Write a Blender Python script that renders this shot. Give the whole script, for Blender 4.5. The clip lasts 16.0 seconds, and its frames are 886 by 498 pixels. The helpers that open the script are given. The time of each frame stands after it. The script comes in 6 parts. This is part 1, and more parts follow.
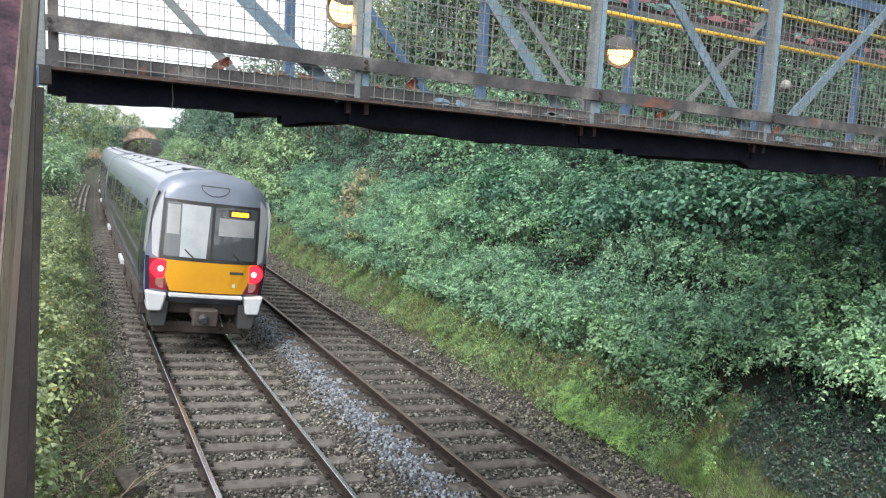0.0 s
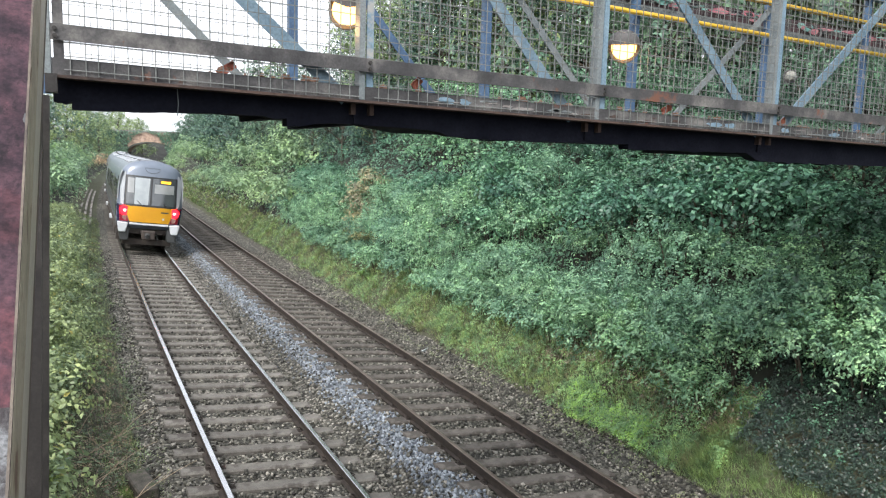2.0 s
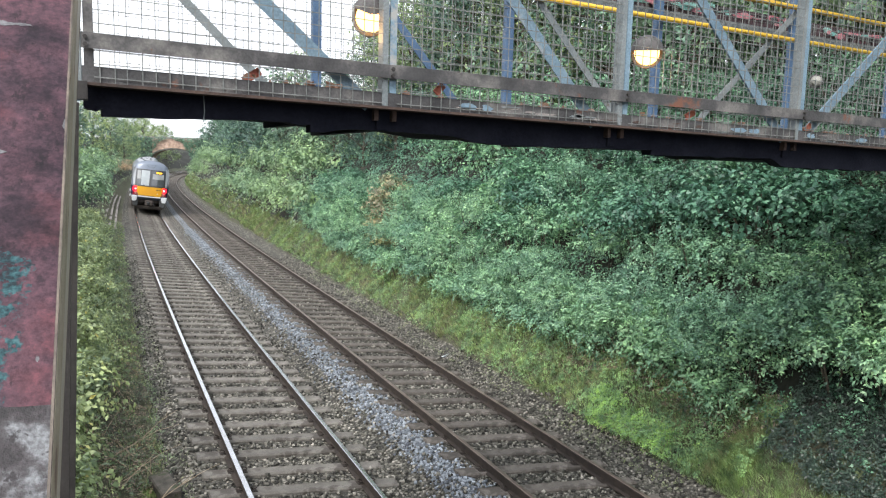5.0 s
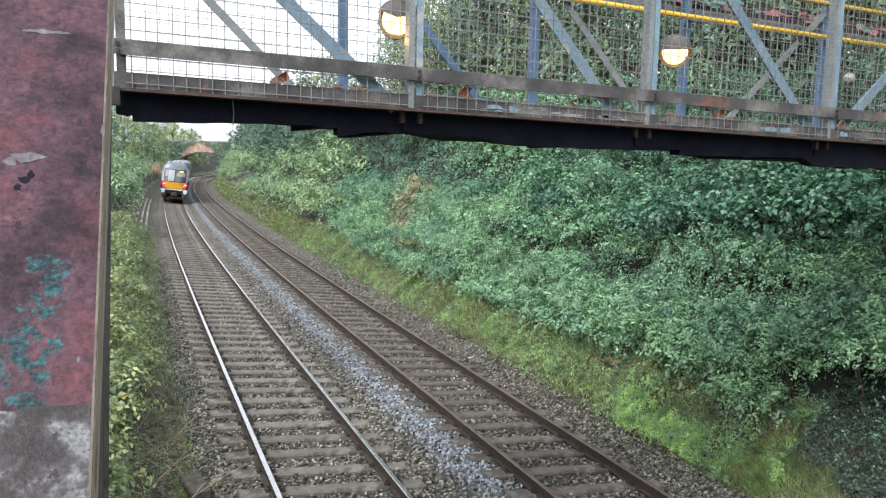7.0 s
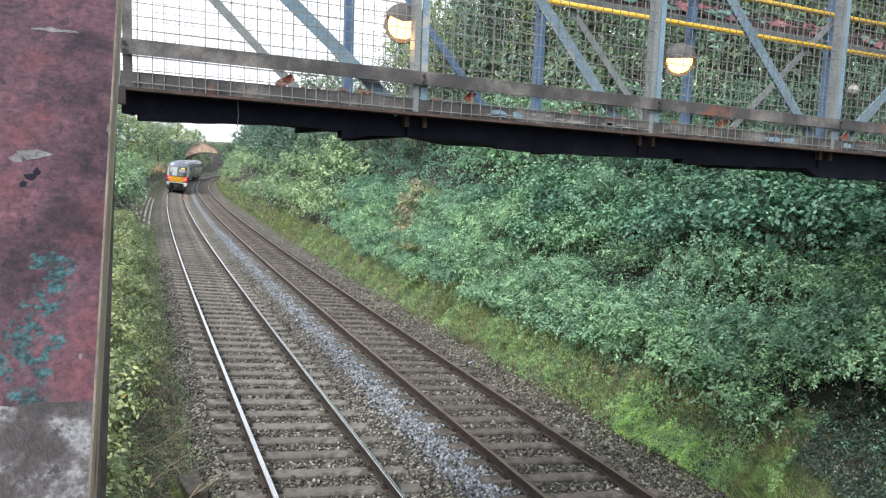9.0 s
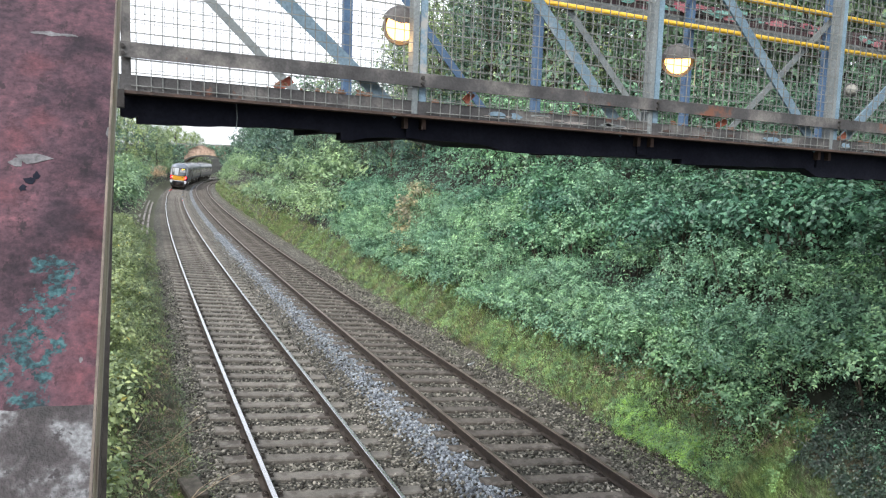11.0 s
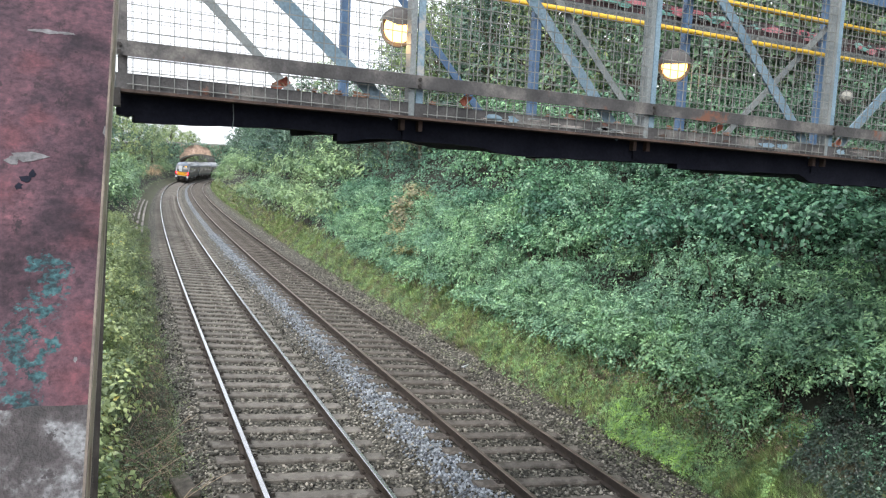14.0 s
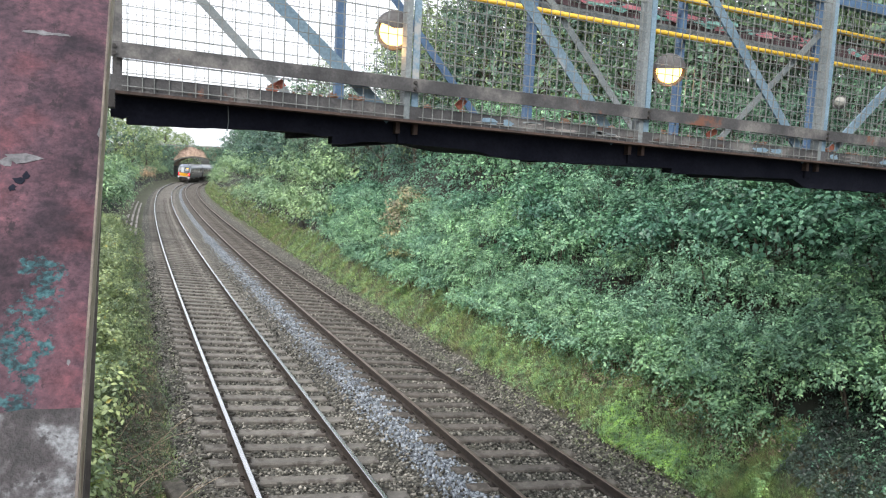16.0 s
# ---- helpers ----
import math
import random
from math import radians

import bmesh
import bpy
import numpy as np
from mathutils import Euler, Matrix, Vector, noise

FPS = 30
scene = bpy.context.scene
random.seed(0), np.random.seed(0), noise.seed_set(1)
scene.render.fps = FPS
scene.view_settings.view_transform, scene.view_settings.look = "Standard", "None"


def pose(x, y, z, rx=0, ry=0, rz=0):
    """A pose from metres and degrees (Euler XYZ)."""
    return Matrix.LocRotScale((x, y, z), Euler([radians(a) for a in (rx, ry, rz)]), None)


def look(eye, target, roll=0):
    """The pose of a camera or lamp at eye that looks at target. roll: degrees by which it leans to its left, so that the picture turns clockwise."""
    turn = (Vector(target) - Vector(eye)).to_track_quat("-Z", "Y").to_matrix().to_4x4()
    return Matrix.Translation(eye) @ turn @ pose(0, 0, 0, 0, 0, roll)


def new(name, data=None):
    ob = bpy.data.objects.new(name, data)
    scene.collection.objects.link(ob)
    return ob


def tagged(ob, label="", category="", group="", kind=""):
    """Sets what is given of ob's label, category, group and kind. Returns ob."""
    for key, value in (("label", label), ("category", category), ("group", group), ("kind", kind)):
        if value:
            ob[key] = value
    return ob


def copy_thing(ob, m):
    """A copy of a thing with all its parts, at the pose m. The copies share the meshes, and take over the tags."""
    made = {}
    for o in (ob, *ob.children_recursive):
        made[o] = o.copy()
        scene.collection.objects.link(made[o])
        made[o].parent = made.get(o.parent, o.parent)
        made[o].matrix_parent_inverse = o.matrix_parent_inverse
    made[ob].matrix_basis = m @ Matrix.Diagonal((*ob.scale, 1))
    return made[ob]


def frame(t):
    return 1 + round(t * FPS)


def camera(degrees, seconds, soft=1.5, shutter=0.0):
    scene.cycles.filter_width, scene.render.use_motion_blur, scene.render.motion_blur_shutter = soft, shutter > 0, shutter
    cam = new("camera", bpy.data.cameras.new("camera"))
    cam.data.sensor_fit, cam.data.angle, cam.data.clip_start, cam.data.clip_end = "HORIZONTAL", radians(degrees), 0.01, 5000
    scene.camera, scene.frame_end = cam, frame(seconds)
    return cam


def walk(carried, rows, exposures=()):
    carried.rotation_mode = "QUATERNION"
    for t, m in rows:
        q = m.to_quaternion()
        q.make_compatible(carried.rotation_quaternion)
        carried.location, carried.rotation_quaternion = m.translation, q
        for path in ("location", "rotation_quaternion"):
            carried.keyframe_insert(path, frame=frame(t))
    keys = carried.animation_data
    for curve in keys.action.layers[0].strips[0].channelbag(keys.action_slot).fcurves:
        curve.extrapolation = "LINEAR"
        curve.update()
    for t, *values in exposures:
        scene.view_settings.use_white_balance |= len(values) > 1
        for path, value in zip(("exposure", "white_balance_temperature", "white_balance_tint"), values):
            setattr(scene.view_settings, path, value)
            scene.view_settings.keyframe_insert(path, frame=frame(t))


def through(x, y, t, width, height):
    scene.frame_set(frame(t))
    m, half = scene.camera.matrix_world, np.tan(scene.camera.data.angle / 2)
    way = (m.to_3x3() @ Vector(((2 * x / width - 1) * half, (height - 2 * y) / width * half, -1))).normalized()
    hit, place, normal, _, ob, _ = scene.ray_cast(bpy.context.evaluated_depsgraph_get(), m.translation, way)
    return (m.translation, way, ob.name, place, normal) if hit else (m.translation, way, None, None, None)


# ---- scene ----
cam = camera(62.88, 16.0, soft=1.2)
walk(cam, [
    (0, pose(-2.4309, 0.0067, 4.3237, 82.862, -2.787, -27.277)),
    (0.5, pose(-2.4390, 0.0073, 4.3264, 82.413, -2.087, -27.000)),
    (1, pose(-2.4421, 0.0121, 4.3302, 82.358, -1.414, -26.803)),
    (1.5, pose(-2.4432, 0.0050, 4.3316, 82.591, -1.217, -26.974)),
    (2, pose(-2.4412, 0.0120, 4.3334, 82.683, -1.580, -26.964)),
    (2.5, pose(-2.4432, 0.0078, 4.3299, 82.641, -2.029, -26.855)),
    (3, pose(-2.4412, 0.0138, 4.3289, 82.542, -2.229, -26.771)),
    (3.5, pose(-2.4502, 0.0095, 4.3329, 82.572, -2.033, -26.486)),
    (4, pose(-2.4509, 0.0063, 4.3315, 82.848, -1.747, -26.267)),
    (6.5, pose(-2.4653, 0.0053, 4.3316, 83.195, -1.321, -23.637)),
    (7, pose(-2.4644, 0.0037, 4.3322, 83.177, -1.154, -23.341)),
    (7.5, pose(-2.4659, 0.0036, 4.3321, 83.171, -1.356, -23.086)),
    (8, pose(-2.4666, 0.0034, 4.3319, 83.363, -1.650, -23.020)),
    (8.5, pose(-2.4669, 0.0048, 4.3328, 83.475, -1.974, -23.079)),
    (9, pose(-2.4667, 0.0000, 4.3318, 83.520, -2.131, -23.093)),
    (11.5, pose(-2.4681, 0.0010, 4.3326, 83.652, -1.783, -23.158)),
    (12, pose(-2.4678, 0.0026, 4.3335, 83.589, -1.789, -23.066)),
    (12.5, pose(-2.4682, 0.0012, 4.3330, 83.627, -1.916, -23.060)),
    (13, pose(-2.4688, -0.0021, 4.3336, 83.698, -2.207, -23.214)),
    (13.5, pose(-2.4691, -0.0008, 4.3332, 83.759, -2.368, -23.371)),
    (14, pose(-2.4702, 0.0027, 4.3332, 83.814, -2.480, -23.516)),
    (14.5, pose(-2.4701, 0.0008, 4.3322, 83.924, -2.620, -23.678)),
    (15, pose(-2.4695, 0.0008, 4.3332, 83.936, -2.665, -23.689)),
    (15.5, pose(-2.4694, -0.0023, 4.3330, 84.002, -2.721, -23.757)),
    (16, pose(-2.4709, 0.0038, 4.3335, 84.083, -2.725, -23.920)),
])

# ---- sky and light ----
world = bpy.data.worlds.new("overcast_sky")
scene.world = world
world.use_nodes = True
wn, wl = world.node_tree.nodes, world.node_tree.links
sky = wn.new("ShaderNodeTexSky")
sky.sky_type, sky.sun_disc = "NISHITA", False
sky.sun_elevation, sky.sun_rotation = radians(45), radians(-129)
sky.air_density, sky.dust_density, sky.ozone_density = 1.0, 4.0, 1.0
grey = wn.new("ShaderNodeHueSaturation")
grey.inputs["Saturation"].default_value = 0.25
wl.new(sky.outputs[0], grey.inputs["Color"])
cloud = wn.new("ShaderNodeMix")
cloud.data_type = "RGBA"
cloud.inputs[0].default_value = 0.6
cloud.inputs[7].default_value = (5.15, 5.4, 5.85, 1)
wl.new(grey.outputs[0], cloud.inputs[6])
wl.new(cloud.outputs[2], wn["Background"].inputs[0])
wn["Background"].inputs[1].default_value = 0.15

sun = new("sun", bpy.data.lights.new("sun", "SUN"))
sun.data.energy, sun.data.angle, sun.data.color = 1.5, radians(20), (1.0, 0.96, 0.9)
sun.matrix_world = look((-30, -10, 38), (0, 14, 0))
scene.view_settings.exposure = 1.38


# ---- materials ----
def material(name):
    m = bpy.data.materials.new(name)
    m.use_nodes = True
    return m, m.node_tree.nodes, m.node_tree.links, m.node_tree.nodes["Principled BSDF"]


def ramp(nodes, links, fac, stops):
    r = nodes.new("ShaderNodeValToRGB")
    while len(r.color_ramp.elements) < len(stops):
        r.color_ramp.elements.new(0.5)
    for e, (p, c) in zip(r.color_ramp.elements, stops):
        e.position, e.color = p, (*c, 1)
    links.new(fac, r.inputs[0])
    return r.outputs[0]


def noise_node(nodes, links, scale, detail=6, coords="Object", rough=0.6, stretch=None):
    tc = nodes.new("ShaderNodeTexCoord")
    n = nodes.new("ShaderNodeTexNoise")
    n.inputs["Scale"].default_value, n.inputs["Detail"].default_value = scale, detail
    n.inputs["Roughness"].default_value = rough
    out = tc.outputs[coords]
    if stretch:
        mp = nodes.new("ShaderNodeMapping")
        mp.inputs["Scale"].default_value = stretch
        links.new(out, mp.inputs[0])
        out = mp.outputs[0]
    links.new(out, n.inputs["Vector"])
    return n.outputs["Fac"]


def mix(nodes, links, fac, a, b, kind="MIX"):
    m = nodes.new("ShaderNodeMix")
    m.data_type, m.blend_type = "RGBA", kind
    for socket, value in ((m.inputs[0], fac), (m.inputs[6], a), (m.inputs[7], b)):
        if isinstance(value, (int, float)):
            socket.default_value = value
        elif isinstance(value, tuple):
            socket.default_value = (*value, 1)
        else:
            links.new(value, socket)
    return m.outputs[2]


def surface(name, stops, scale=3.0, fine=60.0, rough=0.7, metal=0.0, bump=0.3, stain=None, stain_scale=1.2, stain_cut=0.55,
            stretch=None, vary=0.0, coat=0.0, speck=0.22):
    """A weathered surface: coarse tone from a ramp, fine grain, and stains of another colour."""
    m, n, l, b = material(name)
    coarse = noise_node(n, l, scale, stretch=stretch)
    col = ramp(n, l, coarse, stops)
    grain = noise_node(n, l, fine, 3)
    g = ramp(n, l, grain, [(0.3, (1 - speck * 1.2,) * 3), (0.7, (1 + speck * 0.5,) * 3)])
    col = mix(n, l, 1.0, col, g, "MULTIPLY")
    if stain:
        s = noise_node(n, l, stain_scale, 8, rough=0.7)
        mask = ramp(n, l, s, [(stain_cut, (0, 0, 0)), (stain_cut + 0.06, (1, 1, 1))])
        col = mix(n, l, mask, col, stain)
    if vary:
        oi = n.new("ShaderNodeObjectInfo")
        v = ramp(n, l, oi.outputs["Random"], [(0, (1 - vary,) * 3), (1, (1 + vary,) * 3)])
        col = mix(n, l, 1.0, col, v, "MULTIPLY")
    l.new(col, b.inputs["Base Color"])
    b.inputs["Roughness"].default_value, b.inputs["Metallic"].default_value = rough, metal
    b.inputs["Coat Weight"].default_value = coat
    if bump:
        bp = n.new("ShaderNodeBump")
        bp.inputs["Strength"].default_value, bp.inputs["Distance"].default_value = bump, 0.01
        l.new(grain, bp.inputs["Height"])
        l.new(bp.outputs[0], b.inputs["Normal"])
    return m


def leafage(name, dark, mid, light, patch=0.6, rough=0.5, through=0.27, odd=None, shoot=4.0, dry=None):
    """Leaves: every leaf has its own tone, and clumps drift between dark and light."""
    m, n, l, b = material(name)
    geo = n.new("ShaderNodeNewGeometry")
    own = ramp(n, l, geo.outputs["Random Per Island"], [(0.0, dark), (0.45, mid), (0.97, light), (1.0, odd or light)])
    nz = n.new("ShaderNodeTexNoise")
    nz.inputs["Scale"].default_value, nz.inputs["Detail"].default_value = patch, 3
    l.new(geo.outputs["Position"], nz.inputs["Vector"])
    drift = ramp(n, l, nz.outputs["Fac"], [(0.3, (0.78, 0.82, 0.86)), (0.7, (1.22, 1.2, 1.12))])
    oi = n.new("ShaderNodeObjectInfo")
    each = ramp(n, l, oi.outputs["Random"], [(0, (0.8, 0.85, 0.9)), (1, (1.2, 1.15, 1.0))])
    col = mix(n, l, 1.0, mix(n, l, 1.0, own, drift, "MULTIPLY"), each, "MULTIPLY")
    # Lighter and darker clumps: sprigs catching light over dark gaps, put into colour
    clump_light = n.new("ShaderNodeTexNoise")
    clump_light.inputs["Scale"].default_value, clump_light.inputs["Detail"].default_value = shoot, 2
    l.new(geo.outputs["Position"], clump_light.inputs["Vector"])
    col = mix(n, l, 1.0, col, ramp(n, l, clump_light.outputs["Fac"], [(0.32, (0.52, 0.57, 0.62)), (0.5, (1.0, 1.0, 1.0)), (0.68, (1.5, 1.44, 1.32))]), "MULTIPLY")
    if dry:
        old = n.new("ShaderNodeTexNoise")
        old.inputs["Scale"].default_value, old.inputs["Detail"].default_value = 1.1, 5
        l.new(geo.outputs["Position"], old.inputs["Vector"])
        col = mix(n, l, ramp(n, l, old.outputs["Fac"], [(0.5, (0, 0, 0)), (0.64, (1, 1, 1))]), col, dry)
    l.new(col, b.inputs["Base Color"])
    b.inputs["Roughness"].default_value = rough
    tr = n.new("ShaderNodeBsdfTranslucent")
    l.new(col, tr.inputs["Color"])
    ms = n.new("ShaderNodeMixShader")
    ms.inputs[0].default_value = through
    l.new(b.outputs[0], ms.inputs[1])
    l.new(tr.outputs[0], ms.inputs[2])
    l.new(ms.outputs[0], n["Material Output"].inputs["Surface"])
    return m


def glow(name, colour, strength):
    m, n, l, b = material(name)
    b.inputs["Base Color"].default_value = (*colour, 1)
    b.inputs["Emission Color"].default_value = (*colour, 1)
    b.inputs["Emission Strength"].default_value = strength
    return m


def stones(name, tones, size=0.05, bump=1.0):
    """Broken stone as a sheet: cells with their own tone and height."""
    m, n, l, b = material(name)
    tc = n.new("ShaderNodeTexCoord")
    v = n.new("ShaderNodeTexVoronoi")
    v.inputs["Scale"].default_value = 1 / size
    l.new(tc.outputs["Object"], v.inputs["Vector"])
    sep = n.new("ShaderNodeSeparateColor")
    l.new(v.outputs["Color"], sep.inputs[0])
    col = ramp(n, l, sep.outputs[0], tones)
    big = ramp(n, l, noise_node(n, l, 0.9), [(0.3, (0.7, 0.68, 0.66)), (0.7, (1.25, 1.22, 1.2))])
    col = mix(n, l, 1.0, col, big, "MULTIPLY")
    # Cell edges are darkened in colour for the shade between stones
    gap_shade = ramp(n, l, v.outputs["Distance"], [(0.25, (1, 1, 1)), (0.75, (0.35, 0.33, 0.3))])
    col = mix(n, l, 1.0, col, gap_shade, "MULTIPLY")
    l.new(col, b.inputs["Base Color"])
    b.inputs["Roughness"].default_value = 0.85
    bp = n.new("ShaderNodeBump")
    bp.invert = True
    bp.inputs["Strength"].default_value, bp.inputs["Distance"].default_value = bump, 0.03
    l.new(v.outputs["Distance"], bp.inputs["Height"])
    l.new(bp.outputs[0], b.inputs["Normal"])
    return m


def stone_island(name, tones):
    m, n, l, b = material(name)
    geo = n.new("ShaderNodeNewGeometry")
    col = ramp(n, l, geo.outputs["Random Per Island"], tones)
    g = ramp(n, l, noise_node(n, l, 40, 3), [(0.3, (0.75, 0.75, 0.75)), (0.7, (1.15, 1.15, 1.15))])
    big = ramp(n, l, noise_node(n, l, 0.9), [(0.3, (0.7, 0.68, 0.66)), (0.7, (1.25, 1.22, 1.2))])
    l.new(mix(n, l, 1.0, mix(n, l, 1.0, col, g, "MULTIPLY"), big, "MULTIPLY"), b.inputs["Base Color"])
    b.inputs["Roughness"].default_value = 0.85
    return m


BROWN_STONE = [(0.0, (0.01, 0.009, 0.008)), (0.4, (0.06, 0.06, 0.051)), (0.75, (0.13, 0.129, 0.112)), (1.0, (0.32, 0.31, 0.28))]
BLUE_STONE = [(0.0, (0.075, 0.086, 0.11)), (0.5, (0.155, 0.182, 0.215)), (1.0, (0.32, 0.365, 0.415))]
M_BALLAST = stones("old_brown_ballast", BROWN_STONE)
M_FRESH = stones("fresh_blue_grey_ballast", BLUE_STONE)
M_STONE = stone_island("brown_ballast_stone", BROWN_STONE)
M_STONE_FRESH = stone_island("blue_grey_ballast_stone", BLUE_STONE)
M_SOIL = surface("mossy_brown_soil", [(0.3, (0.032, 0.028, 0.018)), (0.5, (0.055, 0.058, 0.03)), (0.7, (0.08, 0.105, 0.045))], 2.4, 30, 0.9, bump=0.8)
# Shade in the gaps between bushes is put into this near-black soil
M_BANK = surface("shade_dark_bank_soil", [(0.3, (0.007, 0.0075, 0.005)), (0.7, (0.018, 0.02, 0.013))], 0.8, 12, 0.95, bump=0.8)
M_RUST = surface("rusty_rail_steel", [(0.3, (0.018, 0.014, 0.012)), (0.7, (0.045, 0.033, 0.026))], 8, 80, 0.75, 0.3)
M_SHINE = surface("polished_rail_head", [(0.3, (0.46, 0.46, 0.46)), (0.7, (0.58, 0.58, 0.6))], 3, 90, 0.26, 1.0, bump=0.03)
M_DULL = surface("little_used_rail_head", [(0.3, (0.13, 0.1, 0.085)), (0.7, (0.24, 0.19, 0.16))], 3, 90, 0.45, 0.7, bump=0.05)
M_SLEEPER = surface("weathered_sleeper", [(0.3, (0.08, 0.073, 0.065)), (0.7, (0.178, 0.166, 0.149))], 3, 70, 0.85, bump=0.5,
                    stain=(0.06, 0.052, 0.045), stain_scale=2.2, stain_cut=0.52, vary=0.2)
M_OLDSLEEPER = surface("grimy_old_sleeper", [(0.3, (0.065, 0.057, 0.05)), (0.7, (0.135, 0.12, 0.106))], 3, 70, 0.9, bump=0.5,
                       stain=(0.05, 0.043, 0.037), stain_scale=2.2, stain_cut=0.5, vary=0.2)
M_STEEL = surface("grey_green_painted_steel", [(0.3, (0.14, 0.165, 0.175)), (0.7, (0.23, 0.255, 0.26))], 4, 70, 0.6, 0.2,
                  stain=(0.10, 0.065, 0.045), stain_scale=3.0, stain_cut=0.62)
M_GIRDER = surface("grimy_steel_girder", [(0.3, (0.032, 0.032, 0.034)), (0.5, (0.07, 0.068, 0.07)), (0.7, (0.2, 0.19, 0.18))], 4, 60, 0.7, 0.2,
                   stain=(0.16, 0.07, 0.045), stain_scale=2.5, stain_cut=0.6)
M_RUSTY = surface("rusted_flange", [(0.3, (0.035, 0.025, 0.022)), (0.7, (0.1, 0.062, 0.05))], 6, 60, 0.85, 0.1)
# Near black, with little gloss: the deck's own shade is in this colour
M_SOFFIT = surface("near_black_shade", [(0.3, (0.007, 0.008, 0.014)), (0.7, (0.017, 0.018, 0.027))], 3, 40, 0.9)
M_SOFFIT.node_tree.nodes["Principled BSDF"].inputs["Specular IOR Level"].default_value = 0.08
M_BLUE = surface("faded_blue_paint", [(0.3, (0.115, 0.19, 0.255)), (0.7, (0.2, 0.29, 0.355))], 5, 60, 0.55, 0.0,
                 stain=(0.3, 0.3, 0.29), stain_scale=2.4, stain_cut=0.58)
M_DEEPBLUE = surface("blue_paint", [(0.3, (0.042, 0.085, 0.165)), (0.7, (0.075, 0.14, 0.24))], 5, 60, 0.5,
                     stain=(0.28, 0.22, 0.2), stain_scale=2.0, stain_cut=0.6)
M_YELLOW = surface("yellow_handrail_paint", [(0.3, (0.55, 0.33, 0.03)), (0.7, (0.72, 0.47, 0.05))], 5, 60, 0.45)
M_WIRE = surface("galvanised_wire", [(0.3, (0.14, 0.15, 0.145)), (0.7, (0.27, 0.28, 0.27))], 8, 60, 0.6, 0.4)
M_GRAFFITI = surface("sprayed_steel_band", [(0.3, (0.05, 0.035, 0.04)), (0.62, (0.09, 0.05, 0.06)), (0.7, (0.35, 0.10, 0.16))], 7, 50, 0.6)
M_TURQ = surface("turquoise_spray_paint", [(0.3, (0.12, 0.36, 0.33)), (0.7, (0.3, 0.55, 0.5))], 9, 60, 0.6)
M_PINK = surface("pink_spray_paint", [(0.3, (0.45, 0.09, 0.14)), (0.7, (0.6, 0.3, 0.33))], 9, 60, 0.6)
M_RED = surface("red_lead_paint", [(0.3, (0.36, 0.09, 0.06)), (0.7, (0.5, 0.17, 0.10))], 9, 60, 0.7)
M_DEADLEAF = surface("dead_leaf", [(0.3, (0.22, 0.1, 0.06)), (0.7, (0.42, 0.25, 0.17))], 20, 90, 0.8)
M_MAROON, _n, _l, _b = material("maroon_paint")
_tone = ramp(_n, _l, noise_node(_n, _l, 16, 10, rough=0.74, stretch=(1, 1, 0.6)), [(0.34, (0.032, 0.021, 0.029)), (0.45, (0.051, 0.029, 0.039)), (0.56, (0.07, 0.036, 0.047)), (0.68, (0.1, 0.047, 0.059))])
_rub = ramp(_n, _l, noise_node(_n, _l, 80, 8, rough=0.75), [(0.36, (0.5, 0.53, 0.57)), (0.52, (1.0, 1.0, 1.0)), (0.68, (1.6, 1.4, 1.4))])
_drip = ramp(_n, _l, noise_node(_n, _l, 38, 8, rough=0.72, stretch=(1.2, 1.0, 0.35)), [(0.55, (0, 0, 0)), (0.62, (1, 1, 1))])
_pale = ramp(_n, _l, noise_node(_n, _l, 150, 9, rough=0.8), [(0.69, (0, 0, 0)), (0.71, (1, 1, 1))])
_paint = mix(_n, _l, _pale, mix(_n, _l, _drip, mix(_n, _l, 1.0, _tone, _rub, "MULTIPLY"), (0.026, 0.017, 0.022)), (0.1, 0.08, 0.08))
_where = _n.new("ShaderNodeTexCoord")


def near_spots(spots, grain, amount):
    """How far a place of the stringer's face is from the nearest spot (up the slope, across), with a ragged edge."""
    best = None
    for k, dx in spots:
        far = _n.new("ShaderNodeVectorMath")
        far.operation = "DISTANCE"
        far.inputs[1].default_value = (-2.5125 + 0.027 * k + dx, 0.85 + 0.6 * k, 3.955 + 0.649 * k)
        _l.new(_where.outputs["Object"], far.inputs[0])
        if best is None:
            best = far.outputs["Value"]
            continue
        least = _n.new("ShaderNodeMath")
        least.operation = "MINIMUM"
        _l.new(best, least.inputs[0])
        _l.new(far.outputs["Value"], least.inputs[1])
        best = least.outputs[0]
    ragged = _n.new("ShaderNodeMath")
    ragged.operation = "MULTIPLY_ADD"
    ragged.inputs[1].default_value = amount
    _l.new(noise_node(_n, _l, grain, 9, rough=0.68), ragged.inputs[0])
    _l.new(best, ragged.inputs[2])
    return ragged.outputs[0]


_fresh = near_spots([(0.46, -0.012), (0.41, -0.02), (0.22, -0.008), (0.17, -0.022), (0.26, -0.006), (0.15, -0.01), (0.66, -0.1), (0.62, -0.12), (0.8, -0.11), (0.5, -0.13)], 45, 0.1)
_paint = mix(_n, _l, ramp(_n, _l, _fresh, [(0.055, (0.8, 0.8, 0.8)), (0.085, (0, 0, 0))]), _paint, mix(_n, _l, 1.0, (0.08, 0.032, 0.04), _rub, "MULTIPLY"))
_grime = near_spots([(0.44, -0.045), (0.42, -0.03), (0.38, -0.09), (0.4, -0.07), (0.63, -0.008), (0.72, -0.04), (0.86, -0.05), (0.55, -0.03), (0.33, -0.1)], 30, 0.16)
